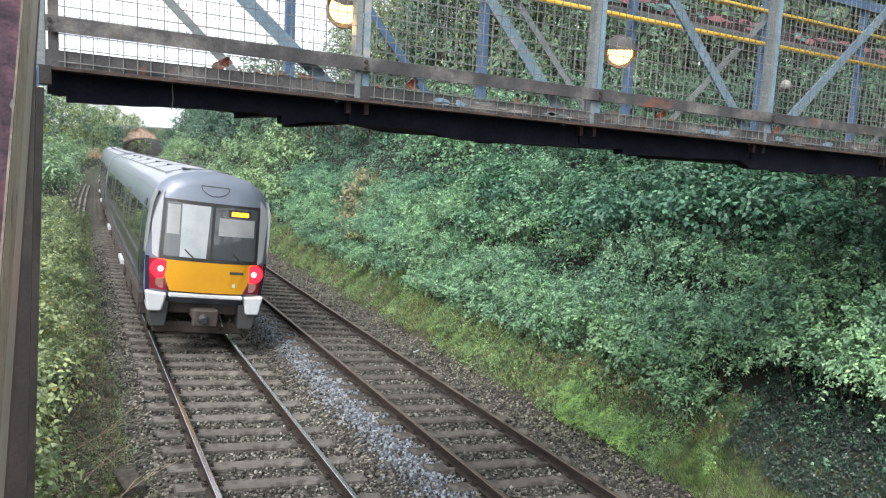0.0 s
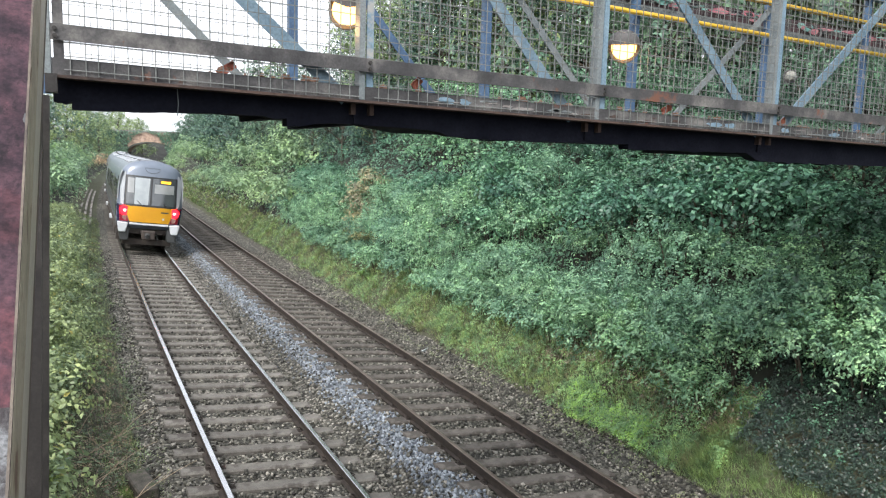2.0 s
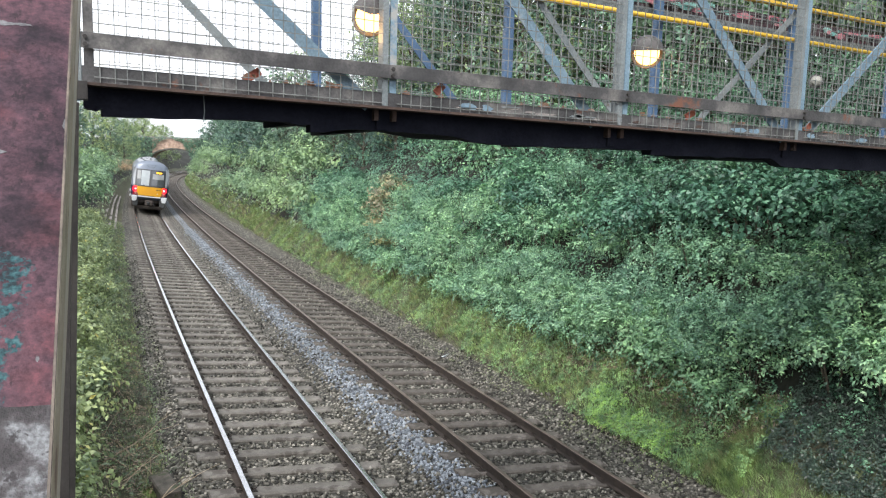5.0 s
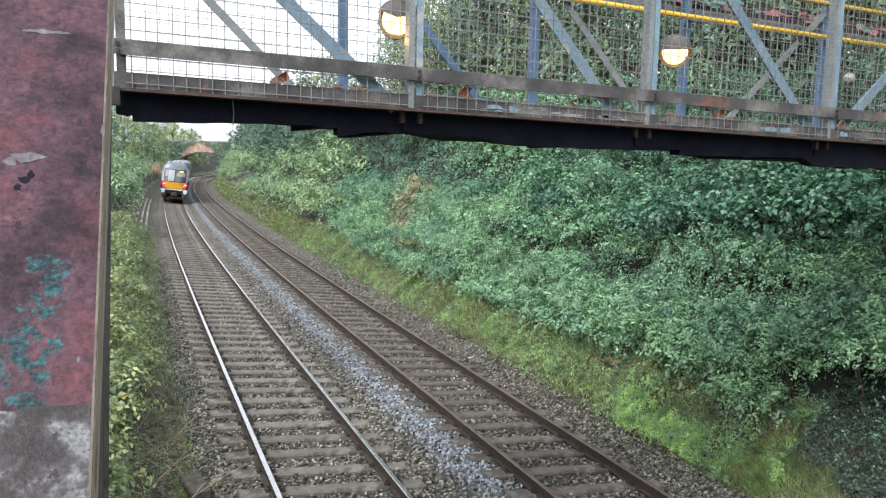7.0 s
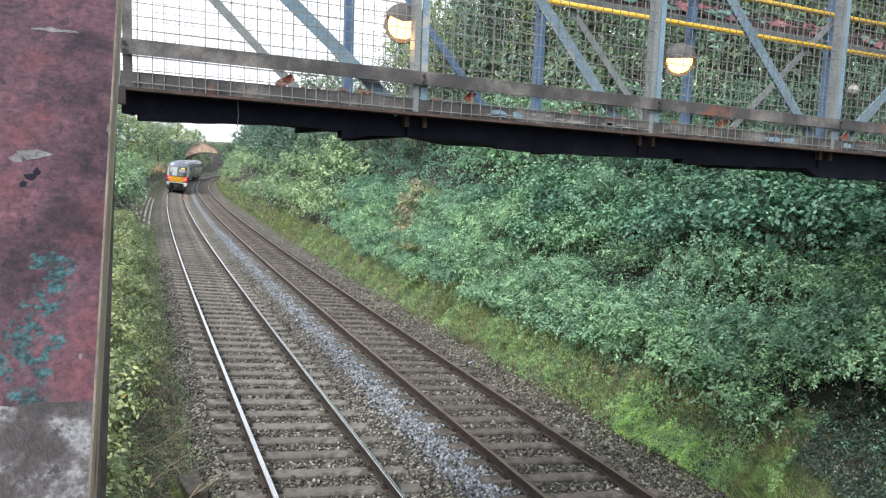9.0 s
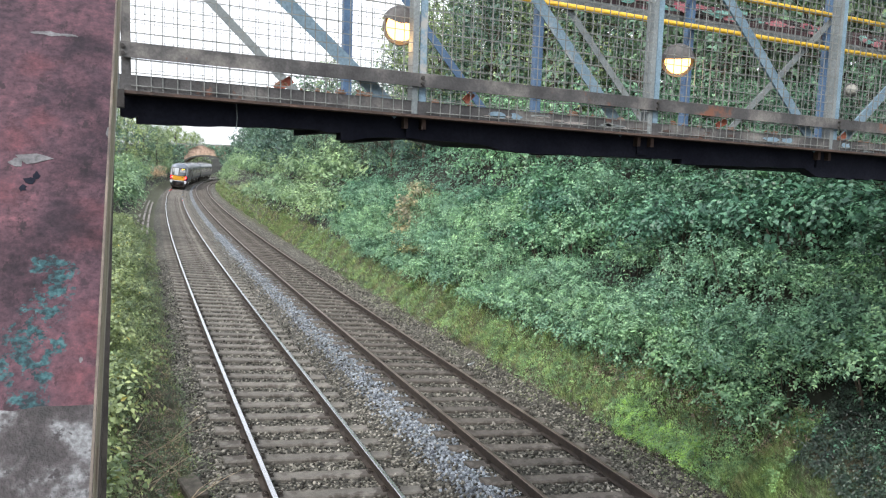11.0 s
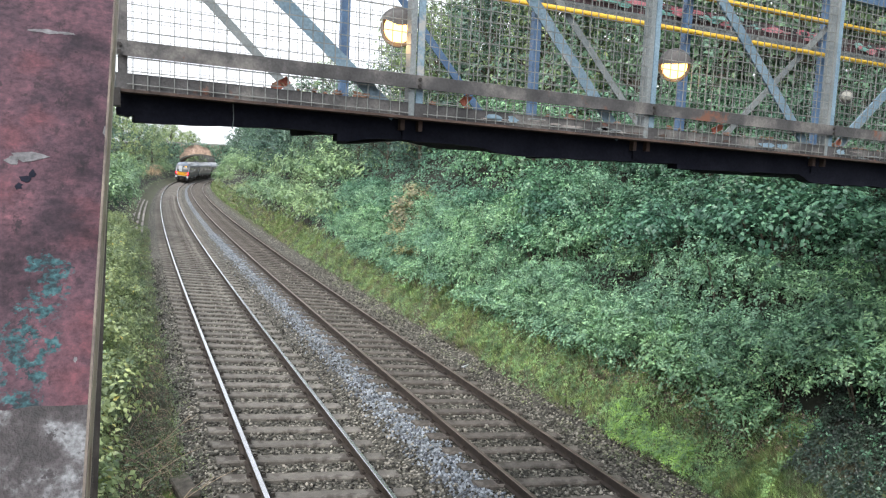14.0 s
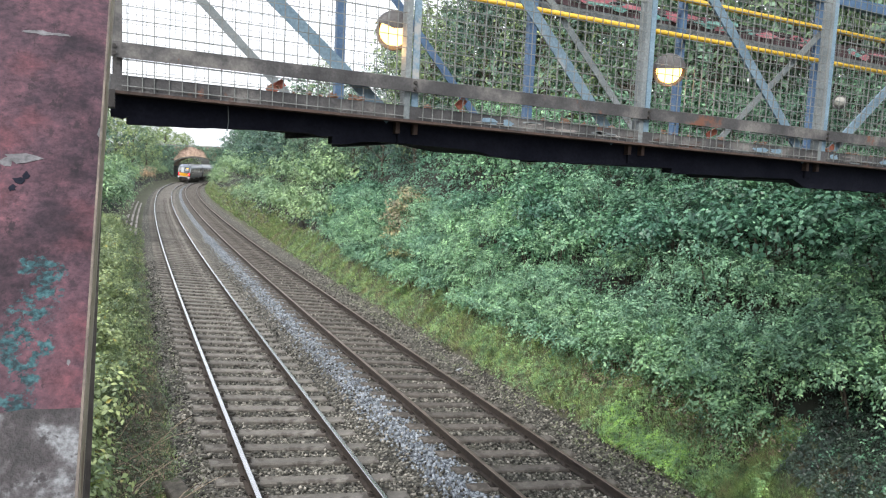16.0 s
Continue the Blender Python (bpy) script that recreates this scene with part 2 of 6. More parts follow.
_paint = mix(_n, _l, 1.0, _paint, ramp(_n, _l, _grime, [(0.09, (0.42, 0.47, 0.5)), (0.14, (1, 1, 1))]), "MULTIPLY")
_old = near_spots([(0.328, -0.052), (0.305, -0.06), (0.281, -0.058), (0.276, -0.072), (0.256, -0.083), (0.228, -0.089), (0.232, -0.056), (0.181, -0.089), (0.2, -0.07), (0.186, -0.07), (0.146, -0.072), (0.21, -0.093), (0.35, -0.05), (0.365, -0.07)], 75, 0.085)
_oldcol = ramp(_n, _l, noise_node(_n, _l, 120, 6), [(0.4, (0.012, 0.02, 0.025)), (0.52, (0.018, 0.055, 0.064)), (0.68, (0.045, 0.1, 0.11))])
_left = ramp(_n, _l, noise_node(_n, _l, 55, 8, rough=0.7), [(0.46, (0, 0, 0)), (0.49, (1, 1, 1))])
_paint = mix(_n, _l, mix(_n, _l, 1.0, ramp(_n, _l, _old, [(0.056, (1, 1, 1)), (0.062, (0, 0, 0))]), _left, "MULTIPLY"), _paint, _oldcol)
_l.new(_paint, _b.inputs["Base Color"])
_b.inputs["Roughness"].default_value = 0.6
_b.inputs["Specular IOR Level"].default_value = 0.15
M_PALEEDGE = surface("pale_worn_edge", [(0.3, (0.04, 0.03, 0.025)), (0.7, (0.16, 0.13, 0.1))], 12, 120, 0.6)
M_BEIGE = surface("grey_beige_paint", [(0.3, (0.26, 0.235, 0.195)), (0.7, (0.4, 0.365, 0.315))], 4, 70, 0.5)
M_BAREPAINT = surface("grey_bare_primer", [(0.36, (0.008, 0.0065, 0.008)), (0.45, (0.024, 0.019, 0.022)), (0.52, (0.05, 0.046, 0.05)), (0.6, (0.14, 0.145, 0.155))], 22, 190, 0.7,
                      stain=(0.012, 0.009, 0.011), stain_scale=70, stain_cut=0.56, speck=0.5)
M_FLAKE = surface("pale_grey_primer", [(0.35, (0.06, 0.06, 0.066)), (0.65, (0.13, 0.13, 0.14))], 40, 160, 0.7)
M_EDGE = surface("olive_edge_paint", [(0.3, (0.2, 0.17, 0.125)), (0.7, (0.36, 0.315, 0.24))], 10, 90, 0.6, stain=(0.1, 0.05, 0.03), stain_scale=8)
M_DARKSTEEL = surface("dark_steel", [(0.3, (0.02, 0.018, 0.018)), (0.7, (0.05, 0.045, 0.042))], 6, 60, 0.6, 0.3)
M_LAMPGLOW = glow("warm_lamp_glass", (1.0, 0.5, 0.13), 2.8)
M_LAMPBODY = surface("grey_lamp_housing", [(0.3, (0.05, 0.047, 0.05)), (0.7, (0.1, 0.095, 0.095))], 8, 60, 0.5)
M_LAMPWHITE = surface("unlit_white_glass", [(0.3, (0.2, 0.2, 0.18)), (0.7, (0.3, 0.3, 0.27))], 8, 60, 0.25)
M_BRICK = surface("pale_orange_brick", [(0.35, (0.2, 0.15, 0.12)), (0.5, (0.32, 0.22, 0.17)), (0.65, (0.44, 0.33, 0.27))], 1.6, 9, 0.85, vary=0.25)
M_STONEWALL = surface("dark_stone", [(0.3, (0.05, 0.055, 0.05)), (0.7, (0.11, 0.115, 0.10))], 0.8, 8, 0.9)
M_CONCRETE = surface("pale_concrete", [(0.3, (0.19, 0.17, 0.16)), (0.7, (0.33, 0.3, 0.285))], 3, 50, 0.85, vary=0.15)
M_BARK = surface("bark", [(0.3, (0.035, 0.028, 0.02)), (0.7, (0.09, 0.075, 0.055))], 6, 40, 0.9, bump=0.8, stretch=(4, 4, 0.6))
M_TWIG = surface("pale_dead_stem", [(0.3, (0.2, 0.15, 0.1)), (0.7, (0.38, 0.31, 0.23))], 10, 60, 0.85)
L_BUSH = leafage("shrub_leaves", (0.09, 0.185, 0.12), (0.195, 0.36, 0.23), (0.3, 0.47, 0.31))
L_IVY = leafage("ivy_leaves", (0.04, 0.1, 0.068), (0.085, 0.2, 0.132), (0.17, 0.325, 0.22), rough=0.4, through=0.35)
L_FARSHRUB = leafage("soft_green_far_leaves", (0.135, 0.22, 0.13), (0.2, 0.315, 0.185), (0.28, 0.395, 0.24), 0.4, shoot=1.5)
# Deep-green ivy, toned darker than L_IVY to take in the slope's shade
L_SHADEIVY = leafage("shade_toned_ivy_leaves", (0.026, 0.066, 0.046), (0.053, 0.127, 0.085), (0.11, 0.225, 0.152), rough=0.4)
L_MEADOW = leafage("verge_grass_blades", (0.1, 0.16, 0.07), (0.17, 0.26, 0.11), (0.26, 0.35, 0.16), 1.0, odd=(0.26, 0.22, 0.1), dry=(0.25, 0.24, 0.13))
L_LUSH = leafage("lush_grass_blades", (0.11, 0.18, 0.075), (0.185, 0.28, 0.125), (0.27, 0.37, 0.18), 1.0)
L_LIMEBUSH = leafage("yellow_green_bramble_leaves", (0.13, 0.19, 0.06), (0.22, 0.3, 0.09), (0.32, 0.4, 0.14), 1.2)
# Near-black ivy: the shade under overhanging bushes is in its colour
L_DARKIVY = leafage("shade_coloured_ivy_leaves", (0.009, 0.02, 0.016), (0.018, 0.037, 0.029), (0.045, 0.078, 0.06), rough=0.4, through=0.2)
L_CREEPER = leafage("bright_creeper_leaves", (0.055, 0.125, 0.08), (0.125, 0.26, 0.165), (0.23, 0.42, 0.28), rough=0.4)
L_TREE = leafage("dark_tree_leaves", (0.065, 0.125, 0.095), (0.115, 0.205, 0.15), (0.185, 0.3, 0.21), 0.35)
L_DARKTREE = leafage("blue_green_tree_leaves", (0.04, 0.08, 0.065), (0.075, 0.14, 0.11), (0.13, 0.215, 0.16), 0.35)
L_OLIVE = leafage("yellow_green_tree_leaves", (0.125, 0.18, 0.09), (0.2, 0.275, 0.135), (0.29, 0.36, 0.18), 0.35)
# Pale reeds, lightened further: distance haze is put into the leaf colour
L_FAR = leafage("hazed_reedy_growth", (0.19, 0.27, 0.165), (0.27, 0.36, 0.22), (0.35, 0.43, 0.27), 0.5)
L_STRAW = leafage("olive_straw_growth", (0.17, 0.19, 0.1), (0.26, 0.27, 0.14), (0.36, 0.34, 0.2), 0.7)
L_HERB = leafage("green_verge_herbs", (0.085, 0.165, 0.075), (0.17, 0.3, 0.135), (0.28, 0.43, 0.2), 1.0)
L_DRY = leafage("tawny_dying_leaves", (0.2, 0.2, 0.12), (0.3, 0.28, 0.165), (0.42, 0.34, 0.22))
L_WEED = leafage("weed_leaves", (0.11, 0.15, 0.085), (0.2, 0.265, 0.14), (0.29, 0.35, 0.19), 1.2, odd=(0.34, 0.29, 0.08))
L_PALEBUSH = leafage("yellow_green_shrub_leaves", (0.095, 0.19, 0.125), (0.185, 0.345, 0.22), (0.29, 0.46, 0.3))
L_BRACKEN = leafage("pinkish_brown_bracken", (0.34, 0.25, 0.18), (0.45, 0.345, 0.26), (0.54, 0.43, 0.34), 0.7)
L_MOSS = leafage("grey_green_moss_weeds", (0.08, 0.105, 0.06), (0.15, 0.185, 0.11), (0.26, 0.3, 0.18), 1.2)
L_LITTER = leafage("dead_leaf_litter", (0.06, 0.045, 0.035), (0.16, 0.12, 0.09), (0.38, 0.3, 0.23), 1.0, odd=(0.4, 0.34, 0.28))
L_LIME = leafage("lime_green_weeds", (0.12, 0.23, 0.07), (0.19, 0.36, 0.1), (0.28, 0.46, 0.15), 1.0)
M_SILVER = surface("silver_grey_train_paint", [(0.3, (0.115, 0.14, 0.185)), (0.7, (0.15, 0.178, 0.225))], 1.2, 40, 0.42, 0.2, bump=0.02, coat=0.4, speck=0.04)
# Silver with an olive tint, which stands for the reflected bank
M_TSIDE = surface("olive_silver_train_side", [(0.3, (0.13, 0.138, 0.128)), (0.7, (0.18, 0.188, 0.175))], 1.2, 40, 0.28, 0.6, bump=0.02, coat=0.5, speck=0.04)
M_PALE = surface("pale_silver_pillar_paint", [(0.3, (0.25, 0.27, 0.29)), (0.7, (0.31, 0.33, 0.35))], 1.2, 40, 0.35, bump=0.02, coat=0.4, speck=0.04)
M_WHITEROOF = surface("grimy_pale_roof_paint", [(0.3, (0.18, 0.195, 0.215)), (0.7, (0.28, 0.295, 0.315))], 3, 40, 0.5, bump=0.05, speck=0.15)
M_NAVY = surface("navy_train_paint", [(0.3, (0.012, 0.014, 0.04)), (0.7, (0.022, 0.025, 0.06))], 1.5, 40, 0.25, bump=0.02, coat=0.5, speck=0.04)
M_TYELLOW = surface("warning_yellow_paint", [(0.3, (0.52, 0.25, 0.012)), (0.7, (0.6, 0.3, 0.016))], 1.5, 40, 0.35, bump=0.02, coat=0.4, speck=0.04)
M_BLACK = surface("black_rubber", [(0.3, (0.012, 0.012, 0.013)), (0.7, (0.02, 0.02, 0.022))], 3, 40, 0.45, bump=0.05, speck=0.04)
M_WHITE = surface("white_valance_paint", [(0.3, (0.44, 0.46, 0.49)), (0.7, (0.54, 0.56, 0.59))], 2, 40, 0.4, bump=0.03, speck=0.04)
M_GREYSKIRT = surface("grey_skirt_paint", [(0.3, (0.028, 0.031, 0.033)), (0.7, (0.055, 0.058, 0.06))], 2, 40, 0.5)
M_UNDER = surface("brake_dust_brown", [(0.3, (0.03, 0.024, 0.022)), (0.7, (0.075, 0.06, 0.052))], 3, 40, 0.8)
M_GLASS = surface("dark_window_glass", [(0.3, (0.03, 0.035, 0.04)), (0.7, (0.045, 0.05, 0.055))], 1, 10, 0.06, bump=0.0, coat=1.0, speck=0.04)
M_SCREEN = surface("cab_windscreen_glass", [(0.3, (0.04, 0.047, 0.052)), (0.7, (0.065, 0.072, 0.078))], 1, 10, 0.05, bump=0.0, coat=1.0, speck=0.04)
M_BLIND = surface("pale_cab_blind", [(0.3, (0.27, 0.3, 0.32)), (0.7, (0.37, 0.4, 0.42))], 2.5, 30, 0.4, bump=0.05, speck=0.04)
M_BLINDGREY = surface("dim_cab_blind", [(0.3, (0.19, 0.2, 0.205)), (0.7, (0.26, 0.27, 0.275))], 2.5, 30, 0.3, bump=0.03, coat=0.5, speck=0.04)
M_OLDBLOCK = surface("mossy_brown_concrete", [(0.3, (0.03, 0.028, 0.022)), (0.7, (0.1, 0.088, 0.075))], 9, 70, 0.9, bump=0.6, stain=(0.03, 0.04, 0.015), stain_scale=6)
M_TAIL = glow("lit_red_tail_lamp", (1.0, 0.003, 0.008), 5.0)
M_TAILCORE = glow("tail_lamp_core", (1.0, 0.3, 0.26), 2.0)
# Unlit lens tinted pink with the glow of the lamp above it
M_DEADLAMP = surface("unlit_lamp_lens", [(0.3, (0.22, 0.1, 0.09)), (0.7, (0.36, 0.19, 0.17))], 6, 40, 0.2)
M_SIGNGLOW = glow("amber_display", (1.0, 0.5, 0.02), 1.2)
# Navy surround coloured red: the glow of the tail lamps is painted in
M_REDGLOW = surface("glow_red_lamp_surround", [(0.3, (0.15, 0.008, 0.02)), (0.7, (0.22, 0.01, 0.026))], 3, 40, 0.3, speck=0.04)


# ---- building helpers ----
class Geo:
    """Collects plain solids into one mesh."""

    def __init__(self):
        self.v, self.f = [], []

    def add(self, verts, faces):
        k = len(self.v)
        self.v += [tuple(p) for p in verts]
        self.f += [tuple(i + k for i in q) for q in faces]
        return self

    def box(self, c, s, m=None):
        x, y, z = (a / 2 for a in s)
        vs = [Vector((sx * x, sy * y, sz * z)) for sz in (-1, 1) for sy in (-1, 1) for sx in (-1, 1)]
        vs = [(m @ p if m else p) + Vector(c) for p in vs]
        return self.add(vs, [(0, 2, 3, 1), (4, 5, 7, 6), (0, 1, 5, 4), (2, 6, 7, 3), (0, 4, 6, 2), (1, 3, 7, 5)])

    def beam(self, a, b, w, h, up=(0, 0, 1)):
        """A bar from a to b, w across and h along up."""
        a, b = Vector(a), Vector(b)
        d = (b - a).normalized()
        side = d.cross(Vector(up)).normalized()
        top = side.cross(d).normalized()
        vs = [p + side * (i * w / 2) + top * (j * h / 2) for p in (a, b) for j in (-1, 1) for i in (-1, 1)]
        return self.add(vs, [(0, 1, 3, 2), (4, 6, 7, 5), (0, 4, 5, 1), (2, 3, 7, 6), (0, 2, 6, 4), (1, 5, 7, 3)])

    def tube(self, points, radii, n=8):
        pts = [Vector(p) for p in points]
        if isinstance(radii, (int, float)):
            radii = [radii] * len(pts)
        vs, fs = [], []
        for i, p in enumerate(pts):
            d = (pts[min(i + 1, len(pts) - 1)] - pts[max(i - 1, 0)]).normalized()
            ref = Vector((0, 0, 1)) if abs(d.z) < 0.9 else Vector((1, 0, 0))
            s = d.cross(ref).normalized()
            t = d.cross(s).normalized()
            vs += [p + (s * math.cos(a) + t * math.sin(a)) * radii[i] for a in (2 * math.pi * k / n for k in range(n))]
        for i in range(len(pts) - 1):
            fs += [(i * n + k, i * n + (k + 1) % n, (i + 1) * n + (k + 1) % n, (i + 1) * n + k) for k in range(n)]
        fs += [tuple(range(n))[::-1], tuple(range((len(pts) - 1) * n, len(pts) * n))]
        return self.add(vs, fs)

    def prism(self, outline, depth, m=None):
        """An outline in x, z pushed along y."""
        n = len(outline)
        vs = [Vector((x, y, z)) for y in (0, depth) for x, z in outline]
        if m:
            vs = [m @ p for p in vs]
        return self.add(vs, [tuple(range(n)), tuple(range(n, 2 * n))[::-1]] + [(i, i + n, (i + 1) % n + n, (i + 1) % n) for i in range(n)])

    def mesh(self, name, bevel=0.0, smooth=False):
        me = bpy.data.meshes.new(name)
        me.from_pydata(self.v, [], self.f)
        bm = bmesh.new()
        bm.from_mesh(me)
        bmesh.ops.recalc_face_normals(bm, faces=bm.faces)
        if bevel:
            sharp = [e for e in bm.edges if e.is_manifold and e.calc_face_angle(0) > 0.5]
            bmesh.ops.bevel(bm, geom=sharp, offset=bevel, segments=1, affect="EDGES", clamp_overlap=True)
        bm.to_mesh(me)
        bm.free()
        if smooth:
            me.polygons.foreach_set("use_smooth", [True] * len(me.polygons))
        return me


def part(name, data, mat, parent=None, label="", bevel=0.0, smooth=False):
    """Links a Geo or a mesh as one object under a thing or a part."""
    me = data.mesh(name, bevel, smooth) if isinstance(data, Geo) else data
    if mat and not me.materials:
        me.materials.append(mat)
    ob = new(name, me)
    ob.parent = parent
    return tagged(ob, label)


def thing(name, label, category, group="", kind="", m=None):
    ob = tagged(new(name), label, category, group, kind)
    if m:
        ob.matrix_basis = m
    return ob


def quads(name, verts, mat, count=4):
    """A mesh of loose faces with count corners each, from an array."""
    n = len(verts) // count
    me = bpy.data.meshes.new(name)
    me.vertices.add(n * count)
    me.vertices.foreach_set("co", np.asarray(verts, np.float32).ravel())
    me.loops.add(n * count)
    me.loops.foreach_set("vertex_index", np.arange(n * count, dtype=np.int32))
    me.polygons.add(n)
    me.polygons.foreach_set("loop_start", np.arange(0, n * count, count, dtype=np.int32))
    me.update(calc_edges=True)
    me.materials.append(mat)
    return me


def leaves(name, P, N, size, mat, rng, wide=0.5, droop=0.25, tumble=0.5):
    """One folded leaf at every point of P, facing about N."""
    n = len(P)
    N = N + rng.normal(0, tumble, (n, 3))
    N /= np.linalg.norm(N, axis=1)[:, None] + 1e-9
    A = np.cross(N, rng.normal(0, 1, (n, 3)))
    A[:, 2] -= droop
    A /= np.linalg.norm(A, axis=1)[:, None] + 1e-9
    B = np.cross(N, A)
    L = np.asarray(size).reshape(-1, 1) * np.ones((n, 1)) * rng.uniform(0.6, 1.3, (n, 1))
    V = np.empty((n, 4, 3))
    V[:, 0] = P
    V[:, 1] = P + A * L * 0.45 + B * L * wide / 2 + N * L * 0.12
    V[:, 2] = P + A * L
    V[:, 3] = P + A * L * 0.45 - B * L * wide / 2 + N * L * 0.12
    return quads(name, V.reshape(-1, 3), mat)


# ---- the line of the railway ----
KNOTS = [0, 30, 60, 90, 110, 130, 150, 175, 210, 260, 300]
BENDS = [0.0765, 0.6535, 0.6592, 0.8632, 1.1519, 1.632, 2.1908, 2.637, 2.9178, 3.0, 0.0]
STEP = 0.5
LINE_U = np.arange(-120, 900, STEP)
_turn = np.cumsum(np.interp(LINE_U, KNOTS, BENDS, left=0.0, right=0.0) * 1e-3) * STEP
LINE_H = _turn - np.interp(0, LINE_U, _turn) + 0.00233
_x, _y = np.cumsum(np.sin(LINE_H)) * STEP, np.cumsum(np.cos(LINE_H)) * STEP
LINE_X, LINE_Y = _x - np.interp(0, LINE_U, _x) - 0.0114, _y - np.interp(0, LINE_U, _y)
CANT, APART, DROP, GAUGE = 0.101, 3.41, -0.084, 0.835


def on_line(u, off, z=0.0):
    """The place off metres to the side of the near track, u metres along it."""
    x, y, h = (np.interp(u, LINE_U, a) for a in (LINE_X, LINE_Y, LINE_H))
    return np.stack(np.broadcast_arrays(x + off * np.cos(h), y - off * np.sin(h), z), -1)


def line_pose(u, off=0.0, z=0.0):
    """A pose on the canted track, y along it."""
    x, y, _ = on_line(u, off)
    return pose(x, y, z, 0, math.degrees(math.atan(CANT)), -math.degrees(float(np.interp(u, LINE_U, LINE_H))))


# ---- ground ----
PROFILE_AT = [-600, -60, -30, -16, -9, -6, -4.2, -3.2, -2.4, -1.75, -1.4, 0, 1.4, 1.95, 3.41, 4.85, 5.15, 5.45, 5.9, 6.6, 8, 11, 14, 20, 40, 600]
PROFILE_Z = [10, 9, 8.4, 7.0, 4.6, 2.9, 1.35, 0.55, 0.05, -0.2, -0.07, -0.2, -0.33, -0.14, -0.28, -0.43, -0.44, -0.3, 0.1, 0.9, 2.5, 5.0, 6.8, 8.2, 9, 10]


def ground_z(off):
    return np.interp(off, PROFILE_AT, PROFILE_Z)


def relief(P, off):
    """The small ups and downs of the ground at the places P."""
    rough = np.clip(np.maximum(-1.8 - off, off - 5.2), 0, 1.5) * 0.3 + 0.012
    return rough * np.array([noise.noise((x * 0.9, y * 0.9, 0.0)) for x, y, _ in P.tolist()])


def build_ground():
    offs = np.array(sorted(set(PROFILE_AT + list(np.arange(-9, 14, 0.25)) + [-300, -150, -100, 150, 300, 16, 18, 25, 30])))
    offs = offs[(offs > -601) & (offs < 281)]
    us = np.concatenate([np.arange(-100, -4, 6), np.arange(-4, 40, 0.4), np.arange(40, 120, 1.5), np.arange(120, 300, 4), np.arange(300, 880, 20)])
    U, O = np.meshgrid(us, offs, indexing="ij")
    Z = ground_z(O)
    P = on_line(U, O, Z).reshape(-1, 3)
    P[:, 2] += relief(P, O.ravel())
    a, b = len(us), len(offs)
    I = np.arange(a * b).reshape(a, b)
    F = np.stack([I[:-1, :-1], I[:-1, 1:], I[1:, 1:], I[1:, :-1]], -1).reshape(-1, 4)
    me = bpy.data.meshes.new("ground")
    me.from_pydata(P.tolist(), [], F.tolist())
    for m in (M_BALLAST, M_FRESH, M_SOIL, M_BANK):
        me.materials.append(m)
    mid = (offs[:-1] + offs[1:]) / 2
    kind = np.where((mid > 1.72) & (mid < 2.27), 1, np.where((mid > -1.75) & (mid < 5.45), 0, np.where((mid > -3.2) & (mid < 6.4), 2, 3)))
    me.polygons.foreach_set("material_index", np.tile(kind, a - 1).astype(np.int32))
    me.polygons.foreach_set("use_smooth", [True] * len(me.polygons))
    tagged(new("ground", me), "railway cutting with brown ballast bed and green banks", "ground", kind="structure")


build_ground()


# ---- tracks ----
def rail_mesh(off, us, head):
    """Flat-bottomed rail, canted with its track, in two materials: web and head."""
    outline = [(-0.065, -0.159), (0.065, -0.159), (0.065, -0.148), (0.012, -0.13), (0.012, -0.045), (0.036, -0.036), (0.036, -0.006),
               (0.028, 0.0), (-0.028, 0.0), (-0.036, -0.006), (-0.036, -0.036), (-0.012, -0.045), (-0.012, -0.13), (-0.065, -0.148)]
    lo = off - (APART if off > 1.2 else 0)
    n, vs, fs, mi = len(outline), [], [], []
    for u in us:
        for dx, dz in outline:
            vs.append(on_line(u, off + dx + dz * CANT, -CANT * (lo + dx) + dz + (DROP if off > 1.2 else 0)))
    for i in range(len(us) - 1):
        for k in range(n):
            fs.append((i * n + k, i * n + (k + 1) % n, (i + 1) * n + (k + 1) % n, (i + 1) * n + k))
            mi.append(1 if k in (6, 7, 8) else 0)
    me = bpy.data.meshes.new("rail")
    me.from_pydata([tuple(v) for v in vs], [], fs)
    me.materials.append(M_RUST)
    me.materials.append(head)
    me.polygons.foreach_set("material_index", mi)
    return me


def sleeper_geo():
    g = Geo()
    n = [(-0.125, -0.13), (0.125, -0.13), (0.125, 0.0), (0.1, 0.02), (-0.1, 0.02), (-0.125, 0.0)]
    return g.prism(n, 2.6, Matrix.Translation((-1.3, 0, 0)) @ pose(0, 0, 0, 0, 0, -90))


def clip_geo():
    """A curled spring clip beside the rail foot."""
    pts = [(0.05, -0.05, -0.005), (0.085, -0.045, 0.025), (0.125, -0.02, 0.035), (0.13, 0.025, 0.03), (0.09, 0.05, 0.025), (0.055, 0.03, 0.005)]
    return Geo().tube(pts, 0.009, 5).box((0.085, 0, -0.012), (0.1, 0.13, 0.02))


